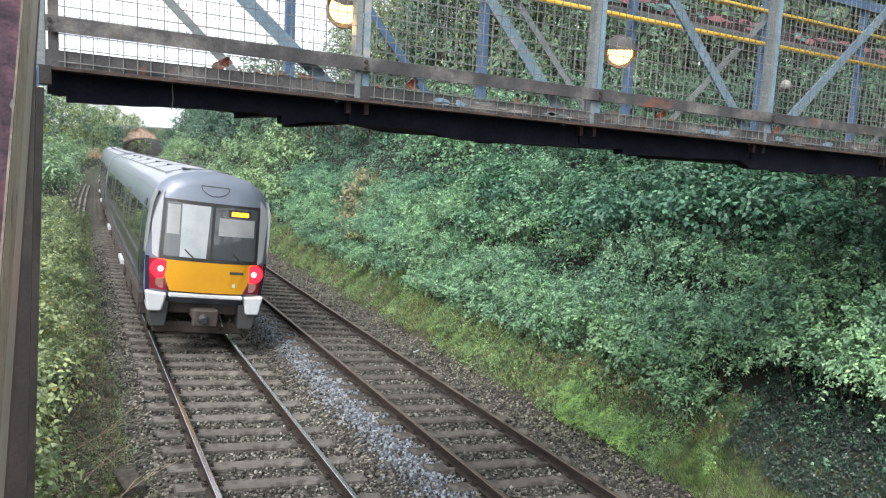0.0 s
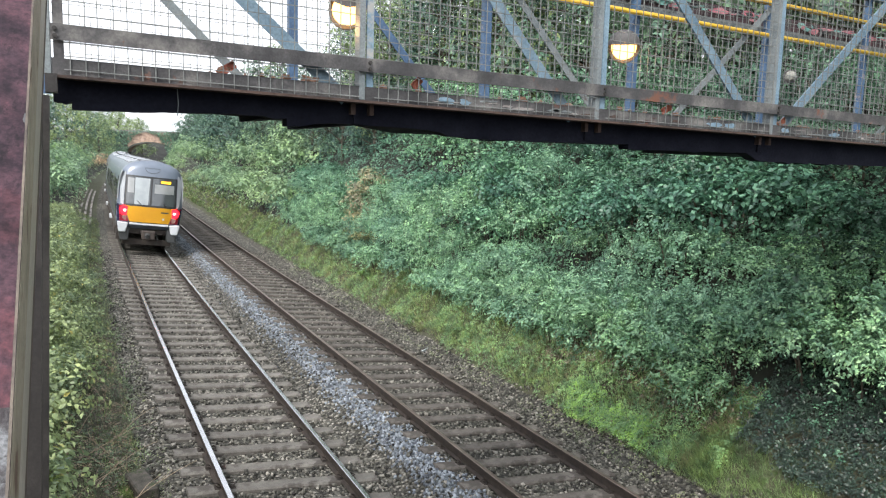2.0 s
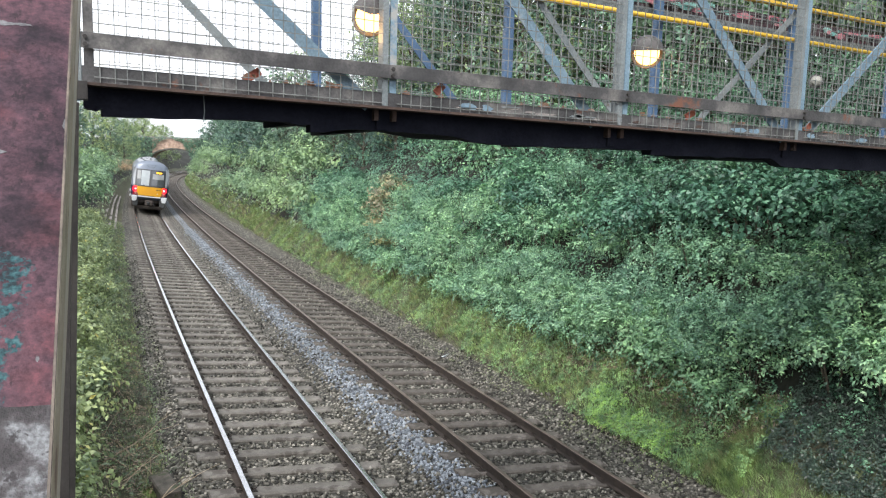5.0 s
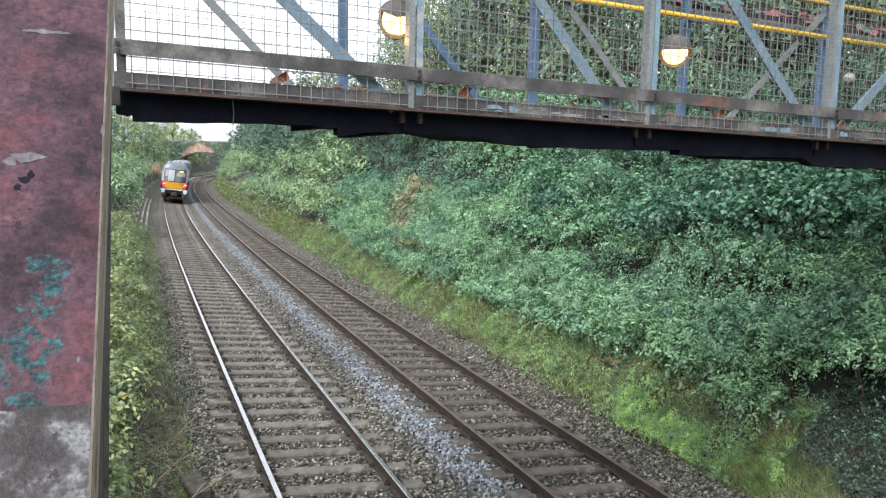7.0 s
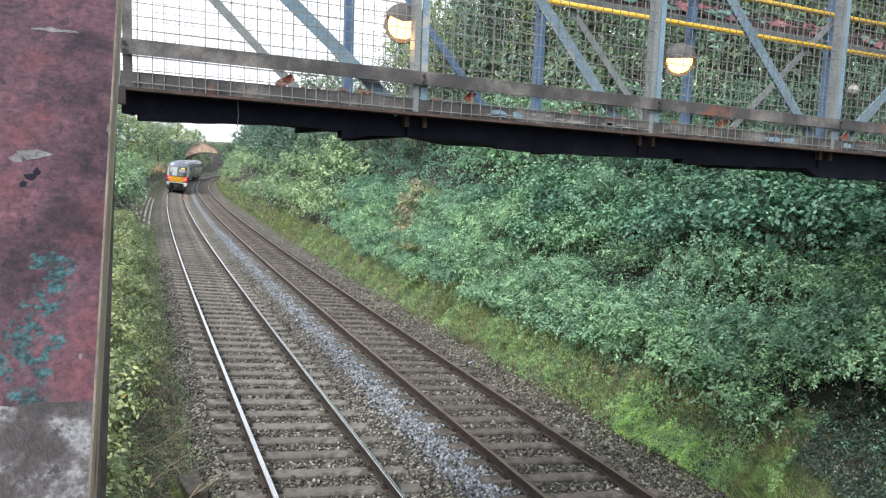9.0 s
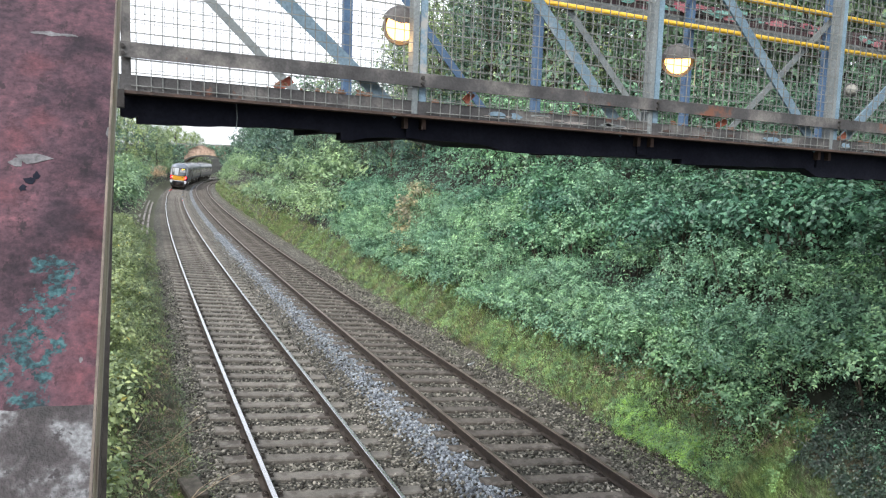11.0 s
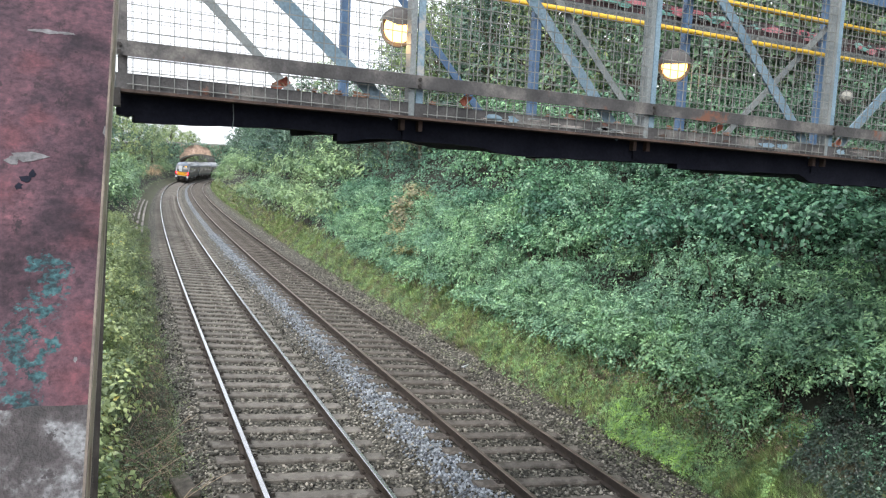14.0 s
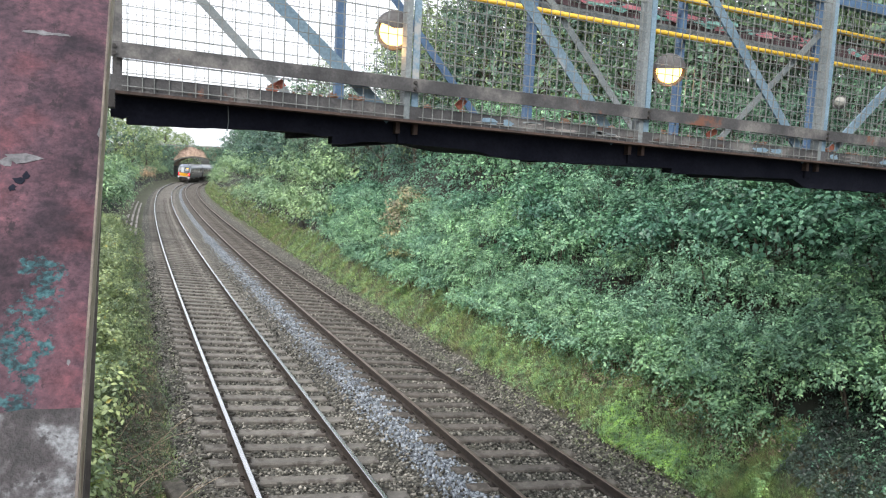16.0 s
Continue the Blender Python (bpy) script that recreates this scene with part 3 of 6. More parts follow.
def build_track(name, centre, first, head, label, wood):
    t = thing(name, label, "railway track", "railway tracks", "structure")
    us = np.concatenate([np.arange(-20, 40, 1.0), np.arange(40, 250, 2.0)])
    for s in (-1, 1):
        part("rail", rail_mesh(centre + s * GAUGE, us, head), None, t, "steel rail with worn head" if s < 0 else "")
    sleeper = sleeper_geo().mesh("sleeper", 0.0)
    sleeper.materials.append(wood)
    clip = clip_geo().mesh("rail_clip")
    clip.materials.append(M_RUST)
    rest = Geo()
    rng = random.Random(int(centre * 10) + 3)
    for i in range(-18, 300):
        u = first + i * 0.6566
        m = line_pose(u + rng.uniform(-0.015, 0.015), centre, -0.165 + (DROP if centre else 0) + rng.uniform(-0.008, 0.006)) @ pose(rng.uniform(-0.03, 0.03), 0, 0, 0, 0, rng.uniform(-0.6, 0.6))
        if i < 130:
            ob = new("sleeper", sleeper)
            ob.parent, ob.matrix_basis = t, m
            if -2 <= i < 24:
                for s in (-1, 1):
                    for side in (-1, 1):
                        c = new("rail_clip", clip)
                        c.parent, c.matrix_basis = ob, pose(s * GAUGE, 0, 0.03, 0, 0, 0 if side > 0 else 180)
        else:
            me = sleeper_geo()
            rest.add([m @ Vector(v) for v in me.v], me.f)
    tagged(part("far_sleepers", rest, wood, t), kind="stuff")
    return t


build_track("near_track", 0.0, 9.318, M_SHINE, "railway track with polished rails on weathered sleepers in brown ballast", M_SLEEPER)
build_track("far_track", APART, 8.22, M_DULL, "railway track with dull brown rails, sleepers half buried in ballast", M_OLDSLEEPER)


def ballast(name, label, lo, hi, u0, u1, count, mat, seed, size=0.026):
    rng = np.random.default_rng(seed)
    u = u0 + (u1 - u0) * rng.random(count) ** 1.7
    off = rng.uniform(lo, hi, count) if hi - lo > 2 else np.clip(rng.normal((lo + hi) / 2, (hi - lo) * 0.21, count), lo - 0.25, hi + 0.05)
    keep = np.ones(count, bool)
    for c in (0, APART):
        for s in (-GAUGE, GAUGE):
            keep &= abs(off - c - s) > 0.085
        first = 9.318 if c == 0 else 8.22
        ph = ((u - first) / 0.6566 + 0.5) % 1 - 0.5
        on = (abs(ph) * 0.6566 < 0.135) & (abs(off - c) < 1.3)
        keep &= ~(on & (rng.random(count) < (0.965 if c == 0 else 0.9)))
    u, off = u[keep], off[keep]
    n = len(u)
    C = on_line(u, off, ground_z(off) + rng.uniform(-0.004, 0.034, n))
    ico = np.array([(1, 0, 0), (-1, 0, 0), (0, 1, 0), (0, -1, 0), (0, 0, 1), (0, 0, -1)], float)
    tri = np.array([(0, 2, 4), (2, 1, 4), (1, 3, 4), (3, 0, 4), (2, 0, 5), (1, 2, 5), (3, 1, 5), (0, 3, 5)])
    S = size * rng.uniform(0.55, 1.45, (n, 1, 1)) * rng.uniform(0.65, 1.3, (n, 6, 1))
    q = rng.normal(0, 1, (n, 4))
    q /= np.linalg.norm(q, axis=1)[:, None]
    w, x, y, z = q.T
    R = np.stack([1 - 2 * (y * y + z * z), 2 * (x * y - z * w), 2 * (x * z + y * w), 2 * (x * y + z * w), 1 - 2 * (x * x + z * z), 2 * (y * z - x * w),
                  2 * (x * z - y * w), 2 * (y * z + x * w), 1 - 2 * (x * x + y * y)], -1).reshape(n, 3, 3)
    V = np.einsum("nij,nkj->nki", R, ico[None] * S) + C[:, None]
    F = (tri[None] + 6 * np.arange(n)[:, None, None]).reshape(-1, 3)
    me = bpy.data.meshes.new(name)
    me.vertices.add(n * 6)
    me.vertices.foreach_set("co", V.astype(np.float32).ravel())
    me.loops.add(n * 24)
    me.loops.foreach_set("vertex_index", F.astype(np.int32).ravel())
    me.polygons.add(n * 8)
    me.polygons.foreach_set("loop_start", np.arange(0, n * 24, 3, dtype=np.int32))
    me.update(calc_edges=True)
    me.materials.append(mat)
    tagged(new(name, me), label, "ballast", kind="stuff")


ballast("ballast_stones", "loose brown ballast stones between the sleepers", -1.75, 5.7, 5.5, 34, 37000, M_STONE, 1)
ballast("fresh_ballast_stones", "strip of fresh blue-grey ballast between the tracks", 1.6, 2.5, 5.5, 46, 11000, M_STONE_FRESH, 2, 0.028)


# ---- footbridge ----
BX0, BX1, BY0, BY1, FALL = -2.52, 9.2, 4.6, 6.42, 0.0195
NEAR_POSTS = [-2.51, -0.69, 1.258, 3.245, 5.22, 7.2, 9.18]
FAR_POSTS = [-2.6, -0.676, 1.281, 3.174, 5.29, 7.2, 9.18]


def bz(x, z):
    """A height on the bridge, given at its left end."""
    return z - FALL * (x + 2.48)


def along(g, y, z0, z1, depth, x0=BX0, x1=BX1):
    zc, h = (z0 + z1) / 2, z1 - z0
    return g.beam((x0, y, bz(x0, zc)), (x1, y, bz(x1, zc)), depth, h)


def wire_panel(x0, x1, y, z0, z1, pitch, r, rng):
    g = Geo()
    x = x0 + pitch * 0.4
    while x < x1:
        w = x + rng.uniform(-0.006, 0.006)
        g.beam((w, y, bz(w, z0)), (w + rng.uniform(-0.006, 0.006), y + rng.uniform(-0.006, 0.006), bz(w, z1)), r * 2, r * 2, (0, 1, 0))
        x += pitch
    z = z0 + pitch * 0.3
    while z < z1:
        j = rng.uniform(-0.006, 0.006)
        g.beam((x0, y - 2 * r, bz(x0, z + j)), (x1, y - 2 * r, bz(x1, z + rng.uniform(-0.006, 0.006))), r * 2, r * 2)
        z += pitch
    return g


def build_footbridge():
    rng = random.Random(5)
    b = thing("footbridge", "old steel lattice footbridge with wire mesh sides over the tracks", "footbridge")
    # near side
    g = Geo()
    along(g, BY0 - 0.03, 4.900, 4.984, 0.012)
    along(g, BY0 + 0.01, 4.976, 4.988, 0.075)
    part("bottom_rail", g, M_GIRDER, b, "grimy grey steel angle rail")
    g = Geo()
    along(g, BY0, 4.716, 4.806, 0.012)
    along(g, BY0 + 0.05, 4.798, 4.808, 0.1)
    part("edge_girder", g, M_GIRDER, b, "grey edge girder with flaking paint")
    g = Geo()
    along(g, BY0 + 0.03, 4.700, 4.716, 0.12)
    part("rusted_flange", g, M_RUSTY, b, "rust-brown bottom flange")
    part("top_chord", along(Geo(), BY0, 6.76, 6.88, 0.1), M_BLUE, b)
    for x in NEAR_POSTS:
        g = Geo()
        z0, z1 = bz(x, 4.72), bz(x, 6.8)
        g.box((x + 0.027, BY0 + 0.01, (z0 + z1) / 2), (0.052, 0.012, z1 - z0)).box((x + 0.047, BY0 + 0.05, (z0 + z1) / 2), (0.012, 0.07, z1 - z0))
        p = part("post", g, M_GIRDER if x < -2 else M_BLUE, b, "grimy grey end post" if x < -2 else "faded blue steel angle post", 0.003)
        part("post_web", Geo().box((x - 0.032, BY0 + 0.035, (z0 + z1) / 2), (0.042, 0.09, z1 - z0)), M_STEEL, p, "bare grey web of the post", 0.003)
        g = Geo()
        for dz in (-0.02, 0.02):
            zc = bz(x, 4.94 + dz)
            g.tube([(x + 0.01, BY0 - 0.05, zc), (x + 0.01, BY0 - 0.03, zc)], 0.013, 6)
        part("bolt", g, M_DARKSTEEL, p)
    for i, x in enumerate(NEAR_POSTS[:-1]):
        x1 = NEAR_POSTS[i + 1]
        if i < 3:
            a, c = (x + 0.07 + (0.05 if i else 0.0), BY0 + 0.06, bz(x, 6.45)), (x1 - 0.12 - 0.1 * (i == 1), BY0 + 0.06, bz(x1, 4.72))
            if i == 0:
                a = (x - 0.14, BY0 + 0.06, bz(x, 6.25))
        else:
            a, c = (x + 0.1, BY0 + 0.06, bz(x, 4.74)), (x1 - 0.05, BY0 + 0.06, bz(x1, 6.4))
        part("brace", Geo().beam(a, c, 0.01, 0.085, (0, 0, 1)).beam((a[0], a[1] + 0.03, a[2]), (c[0], c[1] + 0.03, c[2]), 0.055, 0.01), M_BLUE, b, "faded blue diagonal brace")
        part("wire_mesh", wire_panel(x + 0.05, x1 - 0.05, BY0 - 0.012, 4.72, 6.78, 0.074, 0.0026, rng), M_WIRE, b, "welded wire mesh panel")
    # far side
    for x in FAR_POSTS:
        z0, z1 = bz(x, 4.72), bz(x, 6.8)
        part("post", Geo().box((x, BY1, (z0 + z1) / 2), (0.075, 0.012, z1 - z0)).box((x - 0.034, BY1 + 0.035, (z0 + z1) / 2), (0.012, 0.07, z1 - z0)), M_DEEPBLUE, b, "blue painted steel post")
    far_braces = [((-2.75, 6.5), (-0.88, 4.72)), ((-0.62, 6.4), (0.9, 4.72)), ((1.29, 6.33), (2.83, 4.74)), ((5.25, 6.38), (3.5, 4.72)), ((7.15, 6.4), (5.4, 4.72)), ((9.1, 6.4), (7.3, 4.72))]
    for k, ((xa, za), (xb, zb)) in enumerate(far_braces):
        part("brace", Geo().beam((xa, BY1 - 0.03, bz(xa, za)), (xb, BY1 - 0.03, bz(xb, zb)), 0.01, 0.07), M_STEEL if k != 1 else M_DEEPBLUE, b, "grey diagonal brace")
    for i, x in enumerate(FAR_POSTS[:-1]):
        part("wire_mesh", wire_panel(x, FAR_POSTS[i + 1], BY1 + 0.02, 4.72, 6.78, 0.074, 0.0019, rng), M_WIRE, b)
    for z in (6.05, 6.435):
        part("handrail", Geo().tube([(x, BY1 - 0.07, bz(x, z)) for x in (BX0, BX1)], 0.029, 10), M_YELLOW, b, "yellow painted tube handrail", smooth=True)
        for x in FAR_POSTS:
            part("handrail_bracket", Geo().beam((x, BY1 - 0.07, bz(x, z)), (x, BY1, bz(x, z)), 0.03, 0.012), M_DARKSTEEL, b)
    part("edge_girder", along(along(Geo(), BY1 + 0.05, 4.70, 4.81, 0.012), BY1 + 0.02, 4.80, 4.81, 0.1), M_GIRDER, b)
    part("sprayed_band", along(Geo(), BY1 + 0.16, 6.21, 6.36, 0.02), M_GRAFFITI, b, "dark steel band covered in spray paint")
    part("band_flange", along(Geo(), BY1 + 0.16, 6.13, 6.205, 0.03), M_STEEL, b, "pale grey flange under the band")
    for k in range(110):
        x = rng.uniform(1.5, 8.0)
        w, ht = rng.uniform(0.08, 0.4), rng.uniform(0.025, 0.09)
        z = rng.uniform(6.25, 6.33)
        n = rng.randint(6, 9)
        pts = [(x + w / 2 * math.cos(t) * rng.uniform(0.6, 1.1), bz(x, z) + ht / 2 * math.sin(t) * rng.uniform(0.5, 1.2)) for t in (2 * math.pi * q / n for q in range(n))]
        blot = Geo().prism(pts, -0.006, Matrix.Translation((0, BY1 + 0.149 - 0.0004 * k, 0)))
        if k % 3 == 0:
            part("pink_patch", blot, M_PINK, b, "pink spray paint blotch")
        elif k % 3 == 1:
            part("turquoise_patch", blot, M_TURQ, b, "turquoise spray paint blotch")
        else:
            part("pale_patch", blot, M_LAMPBODY if k % 2 else M_BAREPAINT, b, "grey spray paint blotch")
    part("top_chord", along(Geo(), BY1, 6.76, 6.88, 0.1), M_DEEPBLUE, b)
    # deck and its underside, the shade put into a near-black colour
    part("deck", along(Geo(), (BY0 + BY1) / 2, 4.722, 4.76, BY1 - BY0 - 0.06), M_SOFFIT, b, "timber deck in near-black shade colour")
    edges = [(-2.52, -2.424, 4.58, 4.582), (-2.424, -1.51, 4.536, 4.56), (-1.51, -1.185, 4.56, 4.549), (-1.185, -0.9, 4.502, 4.531), (-0.9, -0.17, 4.531, 4.516),
             (-0.17, 0.2, 4.516, 4.464), (0.2, 1.682, 4.464, 4.47), (1.682, 3.08, 4.431, 4.438), (3.08, 3.27, 4.436, 4.366), (3.27, 9.2, 4.364, 4.33)]
    for x0, x1, za, zb in edges:
        n = max(3, int((x1 - x0) / 0.08))
        low = [(x0 + (x1 - x0) * i / n, za + (zb - za) * i / n + rng.uniform(-0.004, 0.003) - (0.012 if rng.random() < 0.08 else 0)) for i in range(n + 1)]
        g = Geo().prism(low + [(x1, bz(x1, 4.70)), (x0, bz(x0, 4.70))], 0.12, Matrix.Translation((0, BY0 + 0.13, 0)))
        part("soffit_beam", g, M_SOFFIT, b, "beam under the deck, coloured near black for shade")
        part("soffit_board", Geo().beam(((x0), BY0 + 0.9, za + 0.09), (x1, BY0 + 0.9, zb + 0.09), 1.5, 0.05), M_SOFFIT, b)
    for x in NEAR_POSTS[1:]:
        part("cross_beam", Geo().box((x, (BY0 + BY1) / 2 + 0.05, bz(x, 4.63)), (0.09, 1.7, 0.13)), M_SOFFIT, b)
        for dx in (-0.06, 0.07):
            part("bracket", Geo().box((x + dx, BY0 + 0.1, bz(x, 4.665)), (0.03, 0.05, 0.075)), M_RUSTY, b)
    part("end_frame", Geo().box((-2.525, BY0 + 0.02, 4.67), (0.06, 0.12, 0.1)), M_DARKSTEEL, b)
    # supports on both banks
    for x in (-2.63, 9.0):
        for y in (BY0 + 0.1, BY1 - 0.1):
            part("trestle_leg", Geo().beam((x, y, bz(x, 4.7)), (x - (0.18 if x < 0 else 0), y, 0.0 if x < 0 else 3.4), 0.12, 0.12, (0, 1, 0)), M_DARKSTEEL, b)
    def flaked(name, mat, x, z, w, h, label):
        n = 13
        pts = [(x + w / 2 * math.cos(a) * rng.uniform(0.55, 1.1), bz(x, z) + h / 2 * math.sin(a) * rng.uniform(0.45, 1.1)) for a in (2 * math.pi * q / n for q in range(n))]
        part(name, Geo().prism(pts, -0.003, Matrix.Translation((0, BY0 - 0.0065, 0))), mat, b, label)

    for x, w in ((-0.1, 0.2), (0.05, 0.1), (2.5, 0.22), (2.68, 0.16), (3.4, 0.14), (4.1, 0.2)):
        flaked("paint_patch", M_BLUE, x, 4.762, w, 0.055, "patch of faded blue paint")
    for k in range(26):
        x = rng.uniform(-0.4, 5.5)
        flaked("worn_patch", (M_CONCRETE, M_STEEL, M_RUSTY)[k % 3], x, rng.uniform(4.73, 4.785), rng.uniform(0.05, 0.3), rng.uniform(0.01, 0.03), "flaked place on the girder")
    # hanging wire, patches of red primer
    part("hanging_wire", Geo().tube([(-1.86, BY0 + 0.1, 4.69), (-1.855, BY0 + 0.1, 4.6), (-1.862, BY0 + 0.1, 4.53)], 0.003, 5), M_STEEL, b)
    for x, z, w, h in ((-1.58, 4.84, 0.1, 0.07), (2.0, 4.86, 0.1, 0.05), (-0.3, 4.87, 0.06, 0.06), (3.42, 4.84, 0.08, 0.06)):
        part("primer_patch", Geo().beam((x - w / 2, BY0 + 0.05, bz(x, z) - h / 2), (x + w / 2, BY0 + 0.05, bz(x, z) + h / 2), 0.012, 0.05), M_RED, b, "patch of red primer paint")


build_footbridge()


def bulkhead_lamp(x, y, z, lit, turn=0.0, lean=0.0, cut=0.0):
    """A round bulkhead lamp with an eyelid hood, facing along -y."""
    t = thing("bulkhead_lamp", "round bulkhead lamp with eyelid hood, lit warm orange" if lit else "round white bulkhead lamp, unlit", "lamp", "bridge lamps",
              m=pose(x, y, z, 0, 0, turn))
    part("back_plate", Geo().tube([(0, 0.06, 0), (0, 0.02, 0)], 0.125, 24), M_LAMPBODY, t)
    g = Geo()
    n = 24
    prof = [(0.1, 0.02), (0.095, -0.02), (0.072, -0.05), (0.035, -0.066), (0.002, -0.07)]
    vs = [(r * math.cos(2 * math.pi * k / n), yy, r * math.sin(2 * math.pi * k / n)) for r, yy in prof for k in range(n)]
    fs = [(i * n + k, i * n + (k + 1) % n, (i + 1) * n + (k + 1) % n, (i + 1) * n + k) for i in range(len(prof) - 1) for k in range(n)]
    part("glass", g.add(vs, fs), M_LAMPGLOW if lit else M_LAMPWHITE, t, "glowing glass" if lit else "opal glass", smooth=True)
    if lit:
        prof = [(0.132, 0.03), (0.13, -0.05), (0.118, -0.09), (0.09, -0.105), (0.001, -0.1)]
        vs, fs, m = [], [], 13
        for r, yy in prof:
            for k in range(m):
                a = radians(lean) + math.pi * (cut + (1 - 2 * cut) * k / (m - 1))
                vs.append((r * math.cos(a), yy, r * math.sin(a)))
        fs = [(i * m + k, i * m + k + 1, (i + 1) * m + k + 1, (i + 1) * m + k) for i in range(len(prof) - 1) for k in range(m - 1)]
        part("hood", Geo().add(vs, fs), M_LAMPBODY, t, "dark eyelid hood", smooth=True)
    part("bracket", Geo().box((0, 0.1, 0), (0.05, 0.1, 0.05)), M_LAMPBODY, t)
    return t


bulkhead_lamp(-0.745, 4.84, 5.295, True, -20, -8, 0.06)
bulkhead_lamp(1.6, 4.76, 5.255, True, -40, 0, 0.0)
for lx, ly, lz in ((-0.79, 4.72, 5.15), (1.55, 4.68, 5.1)):
    bulb = new("lamp_light", bpy.data.lights.new("lamp_light", "POINT"))
    bulb.data.energy, bulb.data.color, bulb.data.shadow_soft_size = 0.7, (1.0, 0.55, 0.2), 0.06
    bulb.location = (lx, ly, lz)
bulkhead_lamp(5.6, 6.3, 5.44, False, -30).scale = (0.68, 0.68, 0.68)


# ---- painted steel stringer close by ----
def build_stanchion():
    t = thing("stair_stringer", "sloping maroon painted steel stair stringer, paint flaked to turquoise and grey", "stair stringer")
    foot, run = Vector((-2.5125, 0.85, 3.955)), Vector((0.027, 0.6, 0.649))
    out = run.cross(Vector((1, 0, 0))).normalized()
    if out.y > 0:
        out = -out
    far_foot, far_run = Vector((-2.543, 1.55, 3.643)), Vector((0.055, 1.05, 1.177))
    rng = random.Random(4)

    def at(k, dx, lift=0.0):
        return foot + run * k + Vector((dx, 0, 0)) + out * lift

    def slab(name, mat, pts, lift0, lift1, label=""):
        n = len(pts)
        vs = [at(k, dx, h) for h in (lift0, lift1) for k, dx in pts]
        return part(name, Geo().add(vs, [tuple(range(n)), tuple(range(n, 2 * n))[::-1]] + [(i, (i + 1) % n, (i + 1) % n + n, i + n) for i in range(n)]), mat, t, label)

    torn = [(0.135 + rng.uniform(-0.006, 0.006), -0.34 + 0.34 * i / 12 - 0.003) for i in range(13)]
    slab("maroon_plate", M_MAROON, torn[::-1] + [(0.135, -0.34), (0.85, -0.24), (0.965, -0.24), (2.2, -0.24), (2.2, -0.003)], 0.0, -0.01, "maroon painted face plate")
    slab("bare_plate", M_BAREPAINT, torn + [(-6.0, -0.003), (-6.0, -0.34)], 0.0, -0.01, "lower plate worn to grey primer")
    slab("edge_bead", M_PALEEDGE, [(-6.0, -0.003), (2.2, -0.003), (2.2, 0.0), (-6.0, 0.0)], 0.001, -0.012, "pale worn edge of the plate")

    def flange(name, mat, f0, f1, thick, label):
        vs = []
        for k in (-6.0, 2.2):
            p, r = foot + run * k, far_foot + far_run * (k if k > 0 else k * 0.62)
            for f in (f0, f1):
                c = p.lerp(r, f)
                vs += [c + Vector((0.001, 0.012, 0)), c + Vector((-thick, 0.012, 0))]
        part(name, Geo().add(vs, [(0, 1, 3, 2), (4, 6, 7, 5), (0, 2, 6, 4), (1, 5, 7, 3), (0, 4, 5, 1), (2, 3, 7, 6)]), mat, t, label)

    flange("side_flange", M_EDGE, 0.0, 0.36, 0.008, "olive painted side flange")
    flange("side_plate", M_BEIGE, 0.36, 0.8, 0.008, "grey-beige side plate")
    flange("back_angle", M_RUSTY, 0.8, 1.0, 0.01, "dark rusty back angle")

    def blotch(name, mat, k, dx, w, h, label=""):
        n = rng.randint(9, 13)
        pts = [(k + h / 2 * math.sin(a) * rng.uniform(0.5, 1.15), dx + w / 2 * math.cos(a) * rng.uniform(0.5, 1.15)) for a in (2 * math.pi * i / n for i in range(n))]
        slab(name, mat, pts, 0.0004 + rng.uniform(0, 0.0006), -0.002, label)

    for k, dx, w, h in ((0.574, -0.098, 0.045, 0.03), (0.566, -0.118, 0.022, 0.024), (0.888, -0.1, 0.05, 0.014), (0.888, -0.07, 0.03, 0.01), (0.64, -0.004, 0.005, 0.03), (0.2, -0.02, 0.004, 0.01)):
        blotch("primer_flake", M_FLAKE, k, dx, w, h, "flake of grey primer")
    # No opening here: a near-black blotch stands for the hole's dark inside
    for k, dx, w, h in ((0.536, -0.092, 0.009, 0.02), (0.526, -0.1, 0.016, 0.02), (0.51, -0.107, 0.012, 0.016)):
        blotch("hole", M_SOFFIT, k, dx, w, h, "near-black patch drawn as a torn hole")


build_stanchion()


# ---- the train ----
HALF = 11.5


def tail_y(x, z):
    """How far the rounded tail face stands from the car's middle."""
    return -HALF + 0.32 * (abs(x) / 1.25) ** 3 + 0.2 * max(0.0, z - 1.95) + 0.25 * max(0.0, z - 3.2) ** 2


SECTION = [(1.16, 1.0), (1.22, 1.3), (1.25, 1.8), (1.25, 2.5), (1.225, 3.0), (1.17, 3.24), (1.07, 3.44), (0.92, 3.58), (0.68, 3.7), (0.34, 3.785), (0.0, 3.81)]


def ring():
    return [(-x, z) for x, z in SECTION] + [(x, z) for x, z in reversed(SECTION[:-1])]


